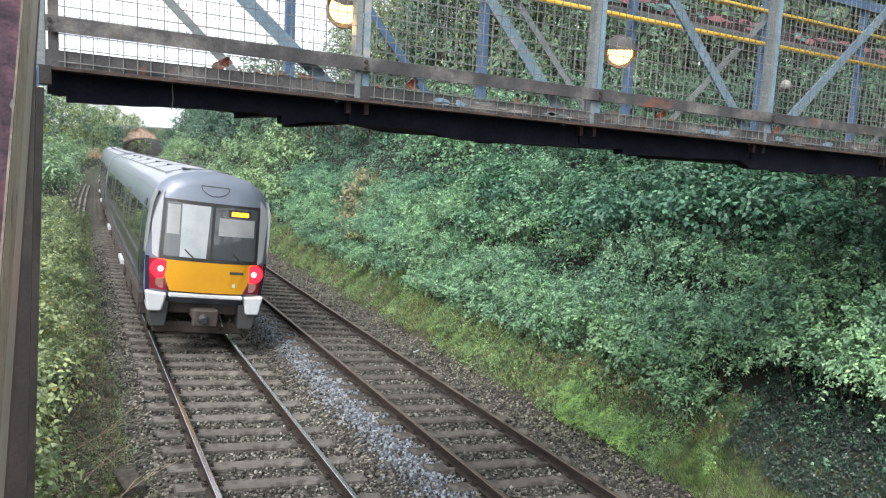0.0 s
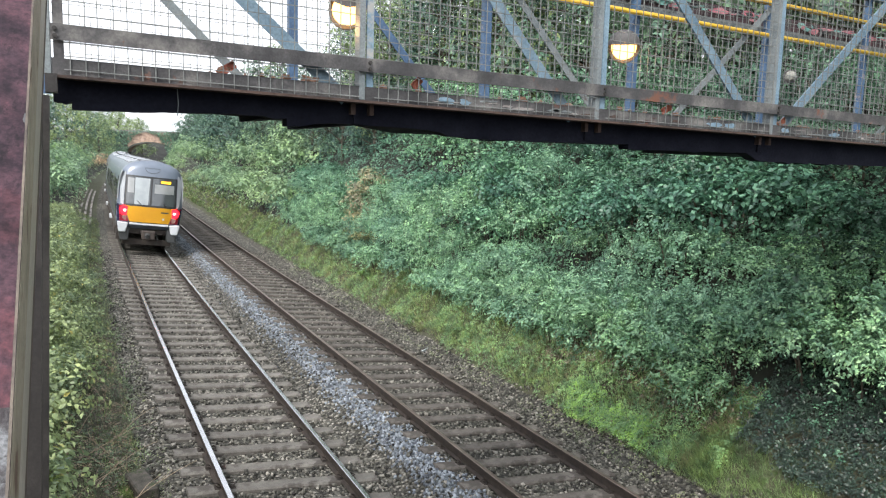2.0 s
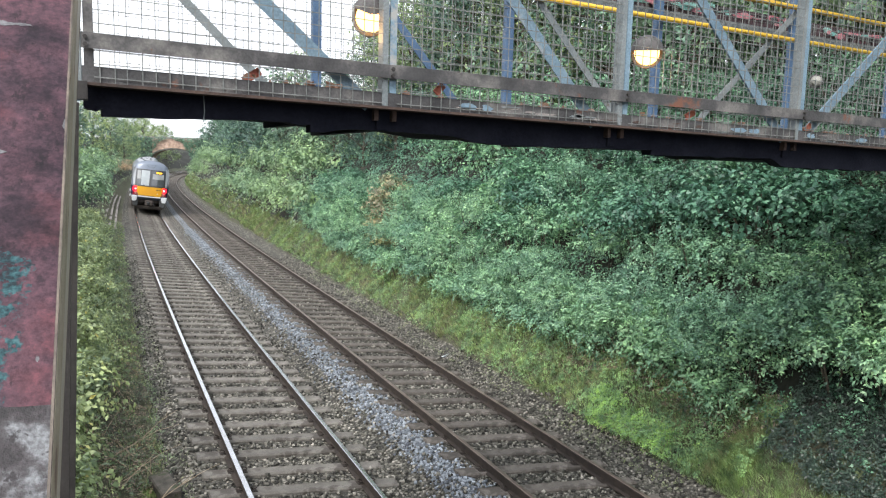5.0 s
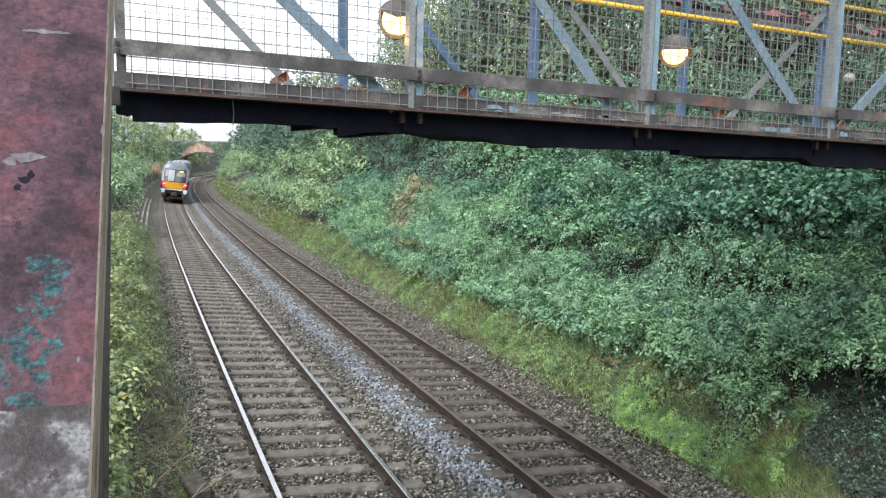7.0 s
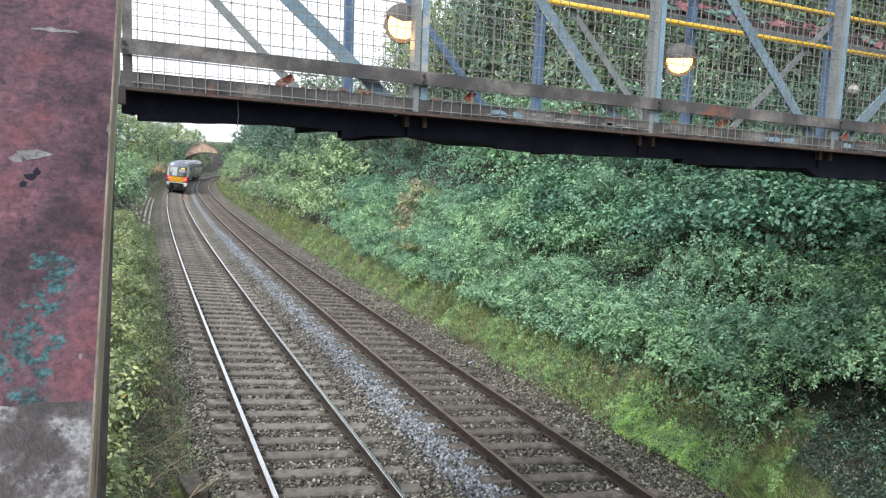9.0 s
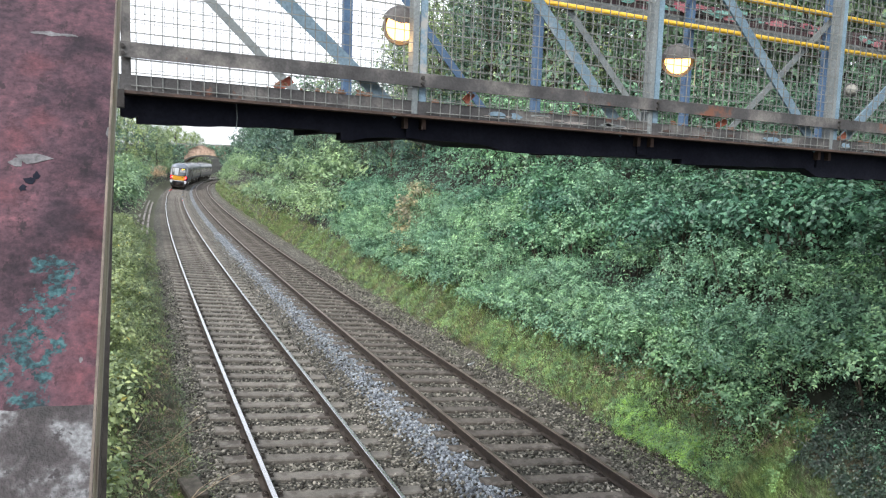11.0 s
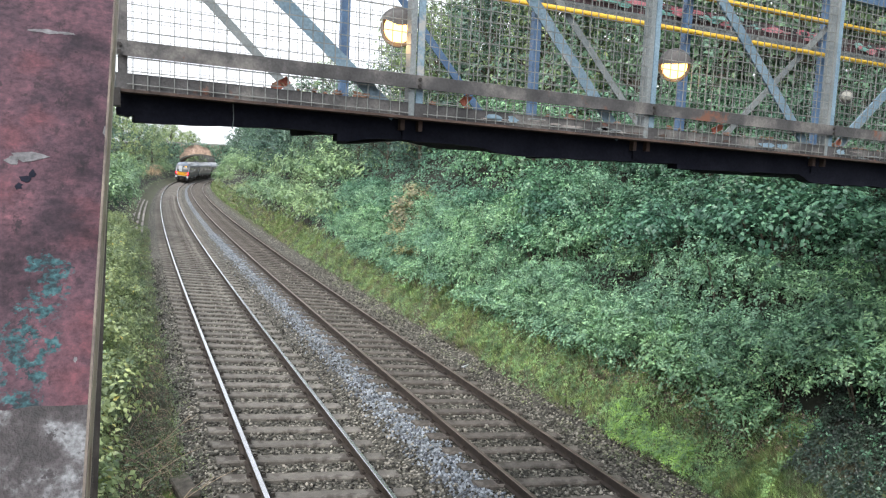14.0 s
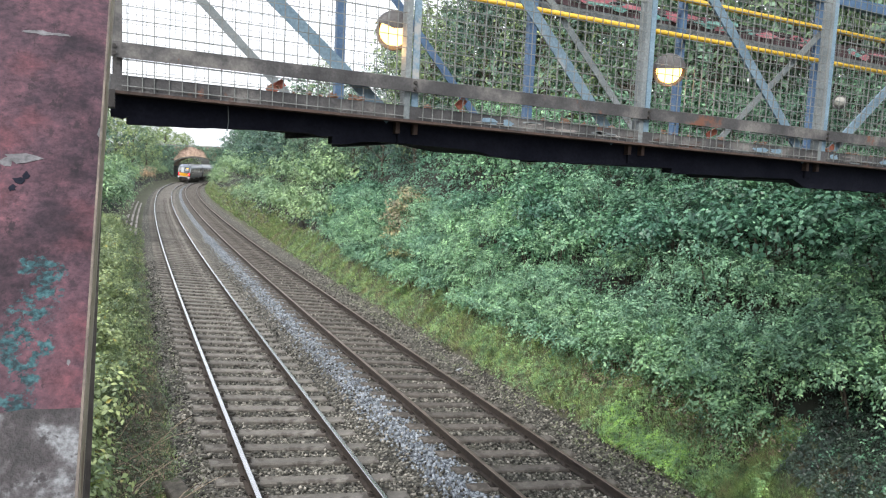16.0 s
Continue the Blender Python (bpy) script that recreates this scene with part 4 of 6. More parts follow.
def tail_patch(corners, lift, thick=0.02, n=8):
    """A panel between four corners (x, z) laid on the tail face."""
    g, (a, b, c, d) = Geo(), corners
    vs, fs = [], []
    for layer in (lift, lift - thick):
        for i in range(n + 1):
            for j in range(n + 1):
                s, t = i / n, j / n
                x = (a[0] * (1 - s) + b[0] * s) * (1 - t) + (d[0] * (1 - s) + c[0] * s) * t
                z = (a[1] * (1 - s) + b[1] * s) * (1 - t) + (d[1] * (1 - s) + c[1] * s) * t
                vs.append((x, tail_y(x, z) - layer, z))
    k = (n + 1) ** 2
    for i in range(n):
        for j in range(n):
            q = (i * (n + 1) + j, (i + 1) * (n + 1) + j, (i + 1) * (n + 1) + j + 1, i * (n + 1) + j + 1)
            fs += [q, tuple(v + k for v in reversed(q))]
    rim = [(i * (n + 1)) for i in range(n + 1)] + [n * (n + 1) + j for j in range(1, n + 1)] + [i * (n + 1) + n for i in range(n - 1, -1, -1)] + list(range(n - 1, 0, -1))
    fs += [(rim[i], rim[(i + 1) % len(rim)], rim[(i + 1) % len(rim)] + k, rim[i] + k) for i in range(len(rim))]
    return g.add(vs, fs)


def shell():
    r = ring()
    n = len(r)
    ys = [None, -10.6, -9.5, 0, 9.5, HALF - 0.15]
    vs = []
    for y in ys:
        vs += [(x, tail_y(x, z) if y is None else y, z) for x, z in r]
    fs = [(i * n + k, i * n + k + 1, (i + 1) * n + k + 1, (i + 1) * n + k) for i in range(len(ys) - 1) for k in range(n - 1)]
    fs += [(i * n, (i + 1) * n, (i + 1) * n + n - 1, i * n + n - 1) for i in range(len(ys) - 1)]
    fs.append(tuple(range((len(ys) - 1) * n, len(ys) * n)))
    # the tail cap, in shrinking rings
    base, prev = len(vs), list(range(n))
    for q in (0.8, 0.55, 0.3, 0.08):
        cur = []
        for x, z in r:
            xx, zz = x * q, 2.4 + (z - 2.4) * q
            cur.append(len(vs))
            vs.append((xx, tail_y(xx, zz), zz))
        fs += [(prev[k], prev[(k + 1) % n], cur[(k + 1) % n], cur[k]) for k in range(n)]
        prev = cur
    fs.append(tuple(prev))
    return Geo().add(vs, fs)


def side_panel(sx, y0, y1, z0, z1, out=0.006, bow=True):
    """A panel on the car's side, following its section."""
    zs = np.linspace(z0, z1, 6)
    xs = [float(np.interp(z, [s[1] for s in SECTION], [s[0] for s in SECTION])) for z in zs]
    vs = []
    for y in (y0, y1):
        for o in (out, -0.03):
            vs += [(sx * (x + o), y, z) for x, z in zip(xs, zs)]
    fs = []
    for i in range(5):
        fs += [(i, i + 1, 12 + i + 1, 12 + i), (6 + i, 18 + i, 18 + i + 1, 6 + i + 1), (i, 6 + i, 6 + i + 1, i + 1), (12 + i, 12 + i + 1, 18 + i + 1, 18 + i)]
    fs += [(0, 12, 18, 6), (5, 11, 23, 17)]
    return Geo().add(vs, fs)


def wheel_geo():
    g = Geo()
    for s in (-1, 1):
        g.tube([(s * 0.76, 0, 0), (s * 0.8, 0, 0), (s * 0.8, 0, 0), (s * 0.9, 0, 0)], [0.46, 0.46, 0.42, 0.42], 20)
    return g.tube([(-0.8, 0, 0), (0.8, 0, 0)], 0.08, 10)


def build_car(tail):
    c = thing("railcar", "silver-grey diesel railcar, " + ("yellow tail end with red tail lamps lit" if tail else "coupled within the train"), "train car", "train cars")
    body = part("body", shell(), M_SILVER, c, "silver-grey car body", smooth=True)
    for sx in (-1, 1):
        s = "side_panel"
        part(s, side_panel(sx, -10.9, 11.2, 1.0, 3.3, 0.004), M_TSIDE, body, "olive-grey silver side")
        part("navy_panel", side_panel(sx, -10.8, -9.75, 1.02, 2.85, 0.009), M_NAVY, body, "dark navy end panel")
        part("side_pillar", side_panel(sx, -11.13, -10.8, 2.0, 3.3, 0.012), M_PALE, body, "pale silver side of the cab corner")
        part("navy_panel", side_panel(sx, -11.13, -10.8, 1.02, 2.0, 0.009), M_NAVY, body, "dark navy cab corner")
        for y in (-8.6, -6.6, -1.9, 0.1, 2.1, 6.9, 8.9):
            part("window", side_panel(sx, y - 0.75, y + 0.75, 2.05, 2.85, 0.006), M_GLASS, body, "dark side window")
        for y in (-4.3, 4.5):
            door = part("door", side_panel(sx, y - 0.72, y + 0.72, 1.05, 3.0, 0.007), M_TSIDE, body, "closed silver double door")
            for q in (-0.36, 0.36):
                part("door_window", side_panel(sx, y + q - 0.22, y + q + 0.22, 1.95, 2.8, 0.009), M_GLASS, door)
            part("step", Geo().box((sx * 1.22, y, 0.86), (0.16, 1.4, 0.12)), M_WHITE, c, "pale door step")
        part("solebar", Geo().box((sx * 1.17, 0.4, 0.92), (0.1, 21.4, 0.14)), M_UNDER, c)
        part("vent", side_panel(sx, -10.2, -9.8, 2.9, 3.05, 0.02), M_BLACK, body)
    # roof equipment
    for y in (-8.2, -5.2, -2.0, 1.2, 4.4, 7.6):
        part("roof_panel", Geo().add([(x, y + d, z + 0.03) for d in (-1.35, 1.35) for x, z in ((-0.85, 3.63), (-0.4, 3.77), (0, 3.805), (0.4, 3.77), (0.85, 3.63))]
                                     + [(x, y + d, z - 0.02) for d in (-1.35, 1.35) for x, z in ((-0.85, 3.63), (-0.4, 3.77), (0, 3.805), (0.4, 3.77), (0.85, 3.63))],
                                     [(i, i + 1, i + 6, i + 5) for i in range(4)] + [(0, 5, 15, 10), (4, 14, 19, 9), (0, 10, 11, 1), (1, 11, 12, 2), (2, 12, 13, 3), (3, 13, 14, 4),
                                                                                    (5, 6, 16, 15), (6, 7, 17, 16), (7, 8, 18, 17), (8, 9, 19, 18)]), M_WHITEROOF, body, "pale ribbed roof panel")
        g = Geo()
        for x in (-0.62, 0.0, 0.62):
            z = 3.83 - 0.16 * x * x / 0.4
            g.box((x, y, z + 0.03), (0.04, 2.5, 0.03))
        part("roof_rib", g, M_GREYSKIRT, body)
    for y in (-9.75, -6.7, -3.6, -0.4, 2.8, 6.0, 9.2):
        part("roof_seam", Geo().box((0, y, 3.78), (1.1, 0.22, 0.05)), M_GREYSKIRT, body, "dark roof seam", 0.02)
    # underframe
    for y, ln, h in ((-6.0, 1.6, 0.5), (-3.0, 2.2, 0.55), (0.2, 2.6, 0.6), (3.2, 1.8, 0.5), (5.6, 1.3, 0.45)):
        part("equipment_box", Geo().box((0, y, 0.9 - h / 2), (2.3, ln, h)), M_UNDER, c, "", 0.03)
    for y in (-8.0, 8.0):
        bogie = part("bogie", Geo().box((-1.02, y, 0.5), (0.14, 3.0, 0.24)).box((1.02, y, 0.5), (0.14, 3.0, 0.24)).box((0, y, 0.6), (2.0, 0.5, 0.25)), M_UNDER, c, "brown dusty bogie frame")
        for dy in (-1.2, 1.2):
            part("wheelset", Geo().add([(x, yy + y + dy, z + 0.42) for x, yy, z in wheel_geo().v], wheel_geo().f), M_DARKSTEEL, bogie)
            for sx in (-1, 1):
                part("axle_box", Geo().box((sx * 1.06, y + dy, 0.45), (0.14, 0.3, 0.3)), M_UNDER, bogie)
    part("gangway", Geo().box((0, HALF - 0.08, 2.0), (1.2, 0.3, 2.1)), M_BLACK, c)
    if not tail:
        part("gangway", Geo().box((0, -HALF + 0.1, 2.0), (1.2, 0.5, 2.1)), M_BLACK, c)
        return c
    # tail end
    part("windscreen_surround", tail_patch([(-1.0, 1.93), (1.0, 1.93), (0.99, 3.16), (-0.99, 3.16)], 0.012), M_BLACK, body, "black windscreen surround")
    for x0, x1 in ((-0.93, -0.03), (0.03, 0.93)):
        w = part("windscreen", tail_patch([(x0, 2.0), (x1, 2.0), (x1, 3.1), (x0, 3.1)], 0.018, 0.004), M_SCREEN, body, "dark cab windscreen")
        part("wiper", Geo().beam((x1 - 0.25, tail_y(x1 - 0.3, 2.0) - 0.05, 1.93), (x1 - 0.5, tail_y(x1 - 0.5, 2.25) - 0.04, 2.16), 0.03, 0.025), M_BLACK, w)
    part("cab_blind", tail_patch([(-0.62, 2.0), (-0.1, 2.0), (-0.07, 3.08), (-0.64, 3.08)], 0.021, 0.004), M_BLIND, body, "pale reflecting cab blind")
    part("cab_blind", tail_patch([(-0.9, 2.45), (-0.66, 2.45), (-0.67, 3.05), (-0.91, 3.05)], 0.021, 0.004), M_BLINDGREY, body, "grey cab blind")
    part("cab_blind", tail_patch([(0.12, 2.5), (0.88, 2.5), (0.88, 2.87), (0.12, 2.87)], 0.021, 0.004), M_BLINDGREY, body, "grey cab blind")
    sign = part("display", tail_patch([(0.3, 2.9), (0.78, 2.9), (0.78, 3.06), (0.3, 3.06)], 0.022, 0.004), M_BLACK, body, "amber destination display")
    part("display_line", tail_patch([(0.36, 2.93), (0.73, 2.93), (0.73, 3.02), (0.36, 3.02)], 0.024, 0.003), M_SIGNGLOW, sign)
    part("yellow_panel", tail_patch([(-0.74, 1.28), (0.74, 1.28), (1.0, 1.92), (-1.0, 1.92)], 0.014), M_TYELLOW, body, "warning yellow end panel")
    part("number_bar", tail_patch([(0.42, 1.7), (0.72, 1.7), (0.72, 1.76), (0.42, 1.76)], 0.017, 0.004), M_GREYSKIRT, body)
    hatch = [(0.29 * math.cos(a), 3.5 + 0.2 * math.sin(a)) for a in (math.pi + math.pi * k / 14 for k in range(15))] + [(-0.29, 3.5)]
    part("hatch_outline", Geo().tube([(x, tail_y(x, z) - 0.004, z) for x, z in hatch], 0.008, 5), M_GREYSKIRT, body)
    part("socket", tail_patch([(0.5, 1.42), (0.56, 1.42), (0.56, 1.5), (0.5, 1.5)], 0.02, 0.01), M_WHITE, body)
    for s in (-1, 1):
        part("corner_pillar", tail_patch([(s * 1.02, 1.93), (s * 1.13, 2.0), (s * 1.22, 3.05), (s * 1.0, 3.3)], 0.013), M_PALE, body, "pale silver corner pillar")
        part("lamp_surround", tail_patch([(s * 0.78, 1.28), (s * 1.11, 1.28), (s * 1.18, 1.9), (s * 1.02, 1.92)], 0.012), M_REDGLOW, body, "lamp surround coloured red for the tail lamp glow")
        part("corner_panel", tail_patch([(s * 1.1, 1.02), (s * 1.175, 1.02), (s * 1.25, 1.95), (s * 1.18, 1.95)], 0.014), M_NAVY, body, "navy corner panel")
        y = tail_y(0.95, 1.7)
        # The lens is drawn larger than a lamp, as wide as its bloom
        lamp = part("tail_lamp", Geo().tube([(s * 0.95, y + 0.05, 1.72), (s * 0.95, y - 0.05, 1.72)], 0.19, 22), M_TAIL, body, "lit red tail lamp, oversized to take in its glow")
        part("lamp_core", Geo().tube([(s * 0.95, y - 0.02, 1.72), (s * 0.95, y - 0.058, 1.72)], 0.06, 14), M_TAILCORE, lamp)
        part("head_lamp", Geo().tube([(s * 0.9, y + 0.05, 1.45), (s * 0.9, y - 0.045, 1.45)], 0.13, 18), M_DEADLAMP, body, "unlit round headlamp")
        part("skirt", Geo().add([(s * x, yy, z) for yy in (-HALF + 0.1, -HALF + 0.75) for x, z in ((0.7, 1.04), (1.15, 1.04), (1.05, 0.5), (0.74, 0.5))],
                                [(0, 1, 2, 3), (4, 7, 6, 5), (0, 4, 5, 1), (1, 5, 6, 2), (2, 6, 7, 3), (3, 7, 4, 0)]), M_GREYSKIRT, c, "grey lower skirt", 0.03)
        part("valance_corner", Geo().add([(s * x, yy, z) for yy in (-HALF + 0.02, -HALF + 0.6) for x, z in ((0.78, 1.22), (1.2, 1.25), (1.13, 0.84), (0.86, 0.84))],
                                         [(0, 1, 2, 3), (4, 7, 6, 5), (0, 4, 5, 1), (1, 5, 6, 2), (2, 6, 7, 3), (3, 7, 4, 0)]), M_WHITE, c, "white valance corner", 0.03)
    part("valance", Geo().box((0, -HALF + 0.06, 1.2), (1.5, 0.14, 0.09)), M_WHITE, c, "white valance bar", 0.02)
    coupler = part("coupler", Geo().box((0, -HALF + 0.15, 0.82), (0.52, 0.6, 0.2)).box((0, -HALF - 0.12, 0.78), (0.5, 0.22, 0.36)), M_UNDER, c, "dusty automatic coupler", 0.03)
    part("coupler_face", Geo().tube([(-0.05, -HALF - 0.2, 0.76), (-0.05, -HALF - 0.3, 0.74)], [0.12, 0.07], 12), M_GREYSKIRT, coupler)
    part("hose", Geo().tube([(0.3, -HALF, 0.8), (0.38, -HALF - 0.12, 0.6), (0.3, -HALF - 0.1, 0.45)], 0.025, 7), M_BLACK, c)
    part("headstock", Geo().box((0, -HALF + 0.5, 0.95), (1.5, 0.3, 0.35)), M_UNDER, c)
    part("obstacle_guard", Geo().box((0, -HALF + 0.55, 0.42), (1.9, 0.1, 0.24)), M_UNDER, c, "", 0.02)
    return c


tail_car, middle_car = build_car(True), build_car(False)
front_car = copy_thing(middle_car, pose(0, 0, 0))
TRAIN = [(tail_car, 0.0), (middle_car, 23.2), (front_car, 46.4)]
TAIL_AT = [15.6, 23.7, 31.9, 40.1, 48.2, 56.4, 65.1, 74.3, 84.1, 94.6, 105.3, 116.1, 126.7, 136.7, 145.9, 154.6, 163.3]


def car_pose(u):
    """The pose of a car whose middle is u metres along the line, carried by its two bogies."""
    a, b = on_line(u - 8, 0.0), on_line(u + 8, 0.0)
    m = (a + b) / 2
    return pose(m[0], m[1], 0, 0, math.degrees(math.atan(CANT)), -math.degrees(math.atan2(b[0] - a[0], b[1] - a[1])))


def motions():
    course = np.polyfit(range(17), TAIL_AT, 6)
    for car, behind in TRAIN:
        walk(car, [(t, car_pose(float(np.polyval(course, t)) + 11.45 + behind)) for t in np.arange(0, 16.01, 0.5)])


# ---- plants ----
def unit(a):
    return a / (np.linalg.norm(a, axis=-1, keepdims=True) + 1e-9)


def sprays(C, D, face, rng, leaf, per=9, length=0.3, droop=0.35, wide=0.5, tumble=0.3):
    """Leafy shoots: from every point of C a shoot along D, its leaves set on alternate sides and turned to face."""
    n = len(C)
    D, face = unit(D), unit(face)
    S = unit(np.cross(D, face + rng.normal(0, 0.15, (n, 3))))
    run = np.linspace(0.08, 1.0, per)[None, :, None]
    reach = (length * rng.uniform(0.55, 1.35, n))[:, None, None]
    P = C[:, None] + D[:, None] * run * reach - np.array([0, 0, 1.0]) * droop * reach * run ** 2
    P = P + rng.normal(0, leaf * 0.3, P.shape)
    sign = np.where(np.arange(per) % 2 == 0, 1.0, -1.0)[None, :, None]
    A = unit(D[:, None] * 0.6 + S[:, None] * sign * 0.85 - np.array([0, 0, 0.3]) + rng.normal(0, 0.3, P.shape))
    F = unit(face[:, None] + rng.normal(0, tumble, P.shape))
    A = unit(A - F * (A * F).sum(-1, keepdims=True) * 0.75)
    B = unit(np.cross(F, A))
    L = leaf * rng.uniform(0.6, 1.3, (n, per, 1)) * (1.1 - 0.35 * run)
    V = np.empty((n, per, 4, 3))
    V[:, :, 0] = P
    V[:, :, 1] = P + A * L * 0.45 + B * L * wide / 2 + F * L * 0.1
    V[:, :, 2] = P + A * L - F * L * 0.08
    V[:, :, 3] = P + A * L * 0.45 - B * L * wide / 2 + F * L * 0.1
    return V.reshape(-1, 3)


def shell_points(lobes, n, rng, inner=0.7, floor=-0.2):
    """Points and outward ways on the uneven shells of a cluster of lobes (x, y, z, r)."""
    lobes = np.asarray(lobes, float)
    w = lobes[:, 3] ** 2
    k = rng.choice(len(lobes), n, p=w / w.sum())
    d = unit(rng.normal(0, 1, (n, 3)))
    d[:, 2] = np.where(d[:, 2] < floor, -d[:, 2], d[:, 2])
    r = lobes[k, 3] * (inner + (1.05 - inner) * rng.random(n) ** 0.6) * (1 + 0.22 * np.sin(d[:, 0] * 9 + k) * np.cos(d[:, 1] * 8 + 2 * k))
    return lobes[k, :3] + d * r[:, None] * np.array([1, 1, 0.9]), d


def make_bush(label, mat, seed, r, h, count, leaf, per=9, length=0.28, category="bush", group="lineside bushes", wide=0.5):
    rng = np.random.default_rng(seed)
    t = thing("bush", label, category, group)
    lobes = []
    for i in range(15):
        a, q = i * 2.4 + rng.uniform(-0.4, 0.4), math.sqrt((i + 0.5) / 15) * r * 0.85
        lobes.append((q * math.cos(a), q * math.sin(a), h * rng.uniform(0.3, 0.8) * (1 - 0.45 * (q / r) ** 2), r * rng.uniform(0.24, 0.42)))
    P, N = shell_points(lobes, count // per, rng, 0.55, -0.3)
    way = N * 0.35 + np.array([0, 0, 0.15]) + rng.normal(0, 0.55, N.shape)
    V = sprays(P, way, N + np.array([0, 0, 0.45]), rng, leaf, per, length, 0.4, wide)
    # longer shoots that break the outline
    k = np.flatnonzero(N[:, 2] > -0.1)[:max(6, count // 200)]
    shoot = N[k] * np.array([1, 1, 0.6]) + np.array([0, 0, 0.55]) + rng.normal(0, 0.3, (len(k), 3))
    V = np.concatenate([V, sprays(P[k], shoot, N[k] + np.array([0, 0, 0.6]), rng, leaf, 14, min(0.6, r * 0.5), 0.5, wide)])
    part("foliage", quads("foliage", V, mat), mat, t)
    g = Geo()
    for i in range(7):
        x, y, z, rr = lobes[i]
        g.tube([(x * 0.25, y * 0.25, -0.3), (x * 0.7, y * 0.7, z * 0.6), (x, y, z + rr * 0.4)], [0.025 * min(1, r), 0.017 * min(1, r), 0.007 * min(1, r)], 4)
    part("wood", g, M_BARK, t, "brown woody stems")
    return t


def make_tree(label, mat, seed, height, radius, count, leaf, trunk_share=0.3, droop=0.5):
    rng = np.random.default_rng(seed)
    t = thing("tree", label, "tree", "trees beside the line")
    g = Geo()
    top = height * 0.75
    bend = rng.uniform(-0.4, 0.4, 2)
    spine = [(bend[0] * (z / height) ** 2 * 2, bend[1] * (z / height) ** 2 * 2, z - 0.5) for z in np.linspace(0, top, 6)]
    g.tube(spine, list(np.linspace(0.24, 0.05, 6) * height / 10), 8)
    lobes = []
    for i in range(22):
        f = trunk_share + (1 - trunk_share) * (i + rng.uniform(0, 1)) / 22
        a = i * 2.4 + rng.uniform(-0.4, 0.4)
        reach = radius * (1 - 0.75 * max(0, f - 0.45) ** 1.3 * 1.6) * rng.uniform(0.4, 0.9)
        z = height * (0.05 + 0.88 * f)
        p = (reach * math.cos(a), reach * math.sin(a), z)
        lobes.append((*p, radius * rng.uniform(0.24, 0.42)))
        s = spine[min(5, int(f * 4) + 1)]
        g.tube([s, ((s[0] + p[0]) / 2, (s[1] + p[1]) / 2, (s[2] + z) / 2 + 0.2), p], [0.07 * height / 10, 0.045 * height / 10, 0.015], 4)
    part("trunk", g, M_BARK, t, "brown trunk and limbs")
    per = 9
    P, N = shell_points(lobes, count // per, rng, 0.5, -0.6)
    way = N * 0.4 + rng.normal(0, 0.5, N.shape)
    part("crown", quads("crown", sprays(P, way, N + np.array([0, 0, 0.4]), rng, leaf, per, leaf * 3.0, droop, 0.55), mat), mat, t)
    return t


def slope_points(u, off):
    """Places on the ground and its upward ways."""
    slope = (ground_z(off + 0.3) - ground_z(off - 0.3)) / 0.6
    P = on_line(u, off, ground_z(off))
    P[:, 2] += relief(P, off)
    h = np.interp(u, LINE_U, LINE_H)
    return P, unit(np.stack([-slope * np.cos(h), slope * np.sin(h), np.ones(len(u))], -1))


def carpet(name, label, mat, seed, count, u0, u1, o0, o1, leaf, lift=0.3, near=1.6, category="ivy", wide=0.6, patchy=None):
    """Small shoots lying over a stretch of the bank in heaps; patchy leaves bare places between them."""
    rng = np.random.default_rng(seed)
    per = 6
    n = count // per
    u = u0 + (u1 - u0) * rng.random(n) ** near
    off = rng.uniform(o0, o1, n)
    P, N = slope_points(u, off)
    heap = np.array([noise.noise((x * 0.8, y * 0.8, z * 0.8)) + 0.6 * noise.noise((x * 2.1, y * 2.1, z * 2.1)) + 0.35 * noise.noise((x * 5, y * 5, z * 5)) for x, y, z in P.tolist()])
    if patchy is not None:
        keep = heap + rng.uniform(-0.15, 0.15, n) > patchy
        P, N, u, heap = P[keep], N[keep], u[keep], heap[keep]
        n = len(P)
    P = P + N * (np.clip(heap + 0.45, 0, 2) * lift + rng.random(n) * 0.06 + 0.01)[:, None]
    way = N * 0.55 + rng.normal(0, 0.6, (n, 3)) + np.array([-0.25, 0, 0])
    tagged(new(name, quads(name, sprays(P, way, N + np.array([-0.2, -0.1, 0.3]), rng, leaf, per, leaf * 2.6, 0.5, wide, 0.35), mat)), label, category, kind="stuff")


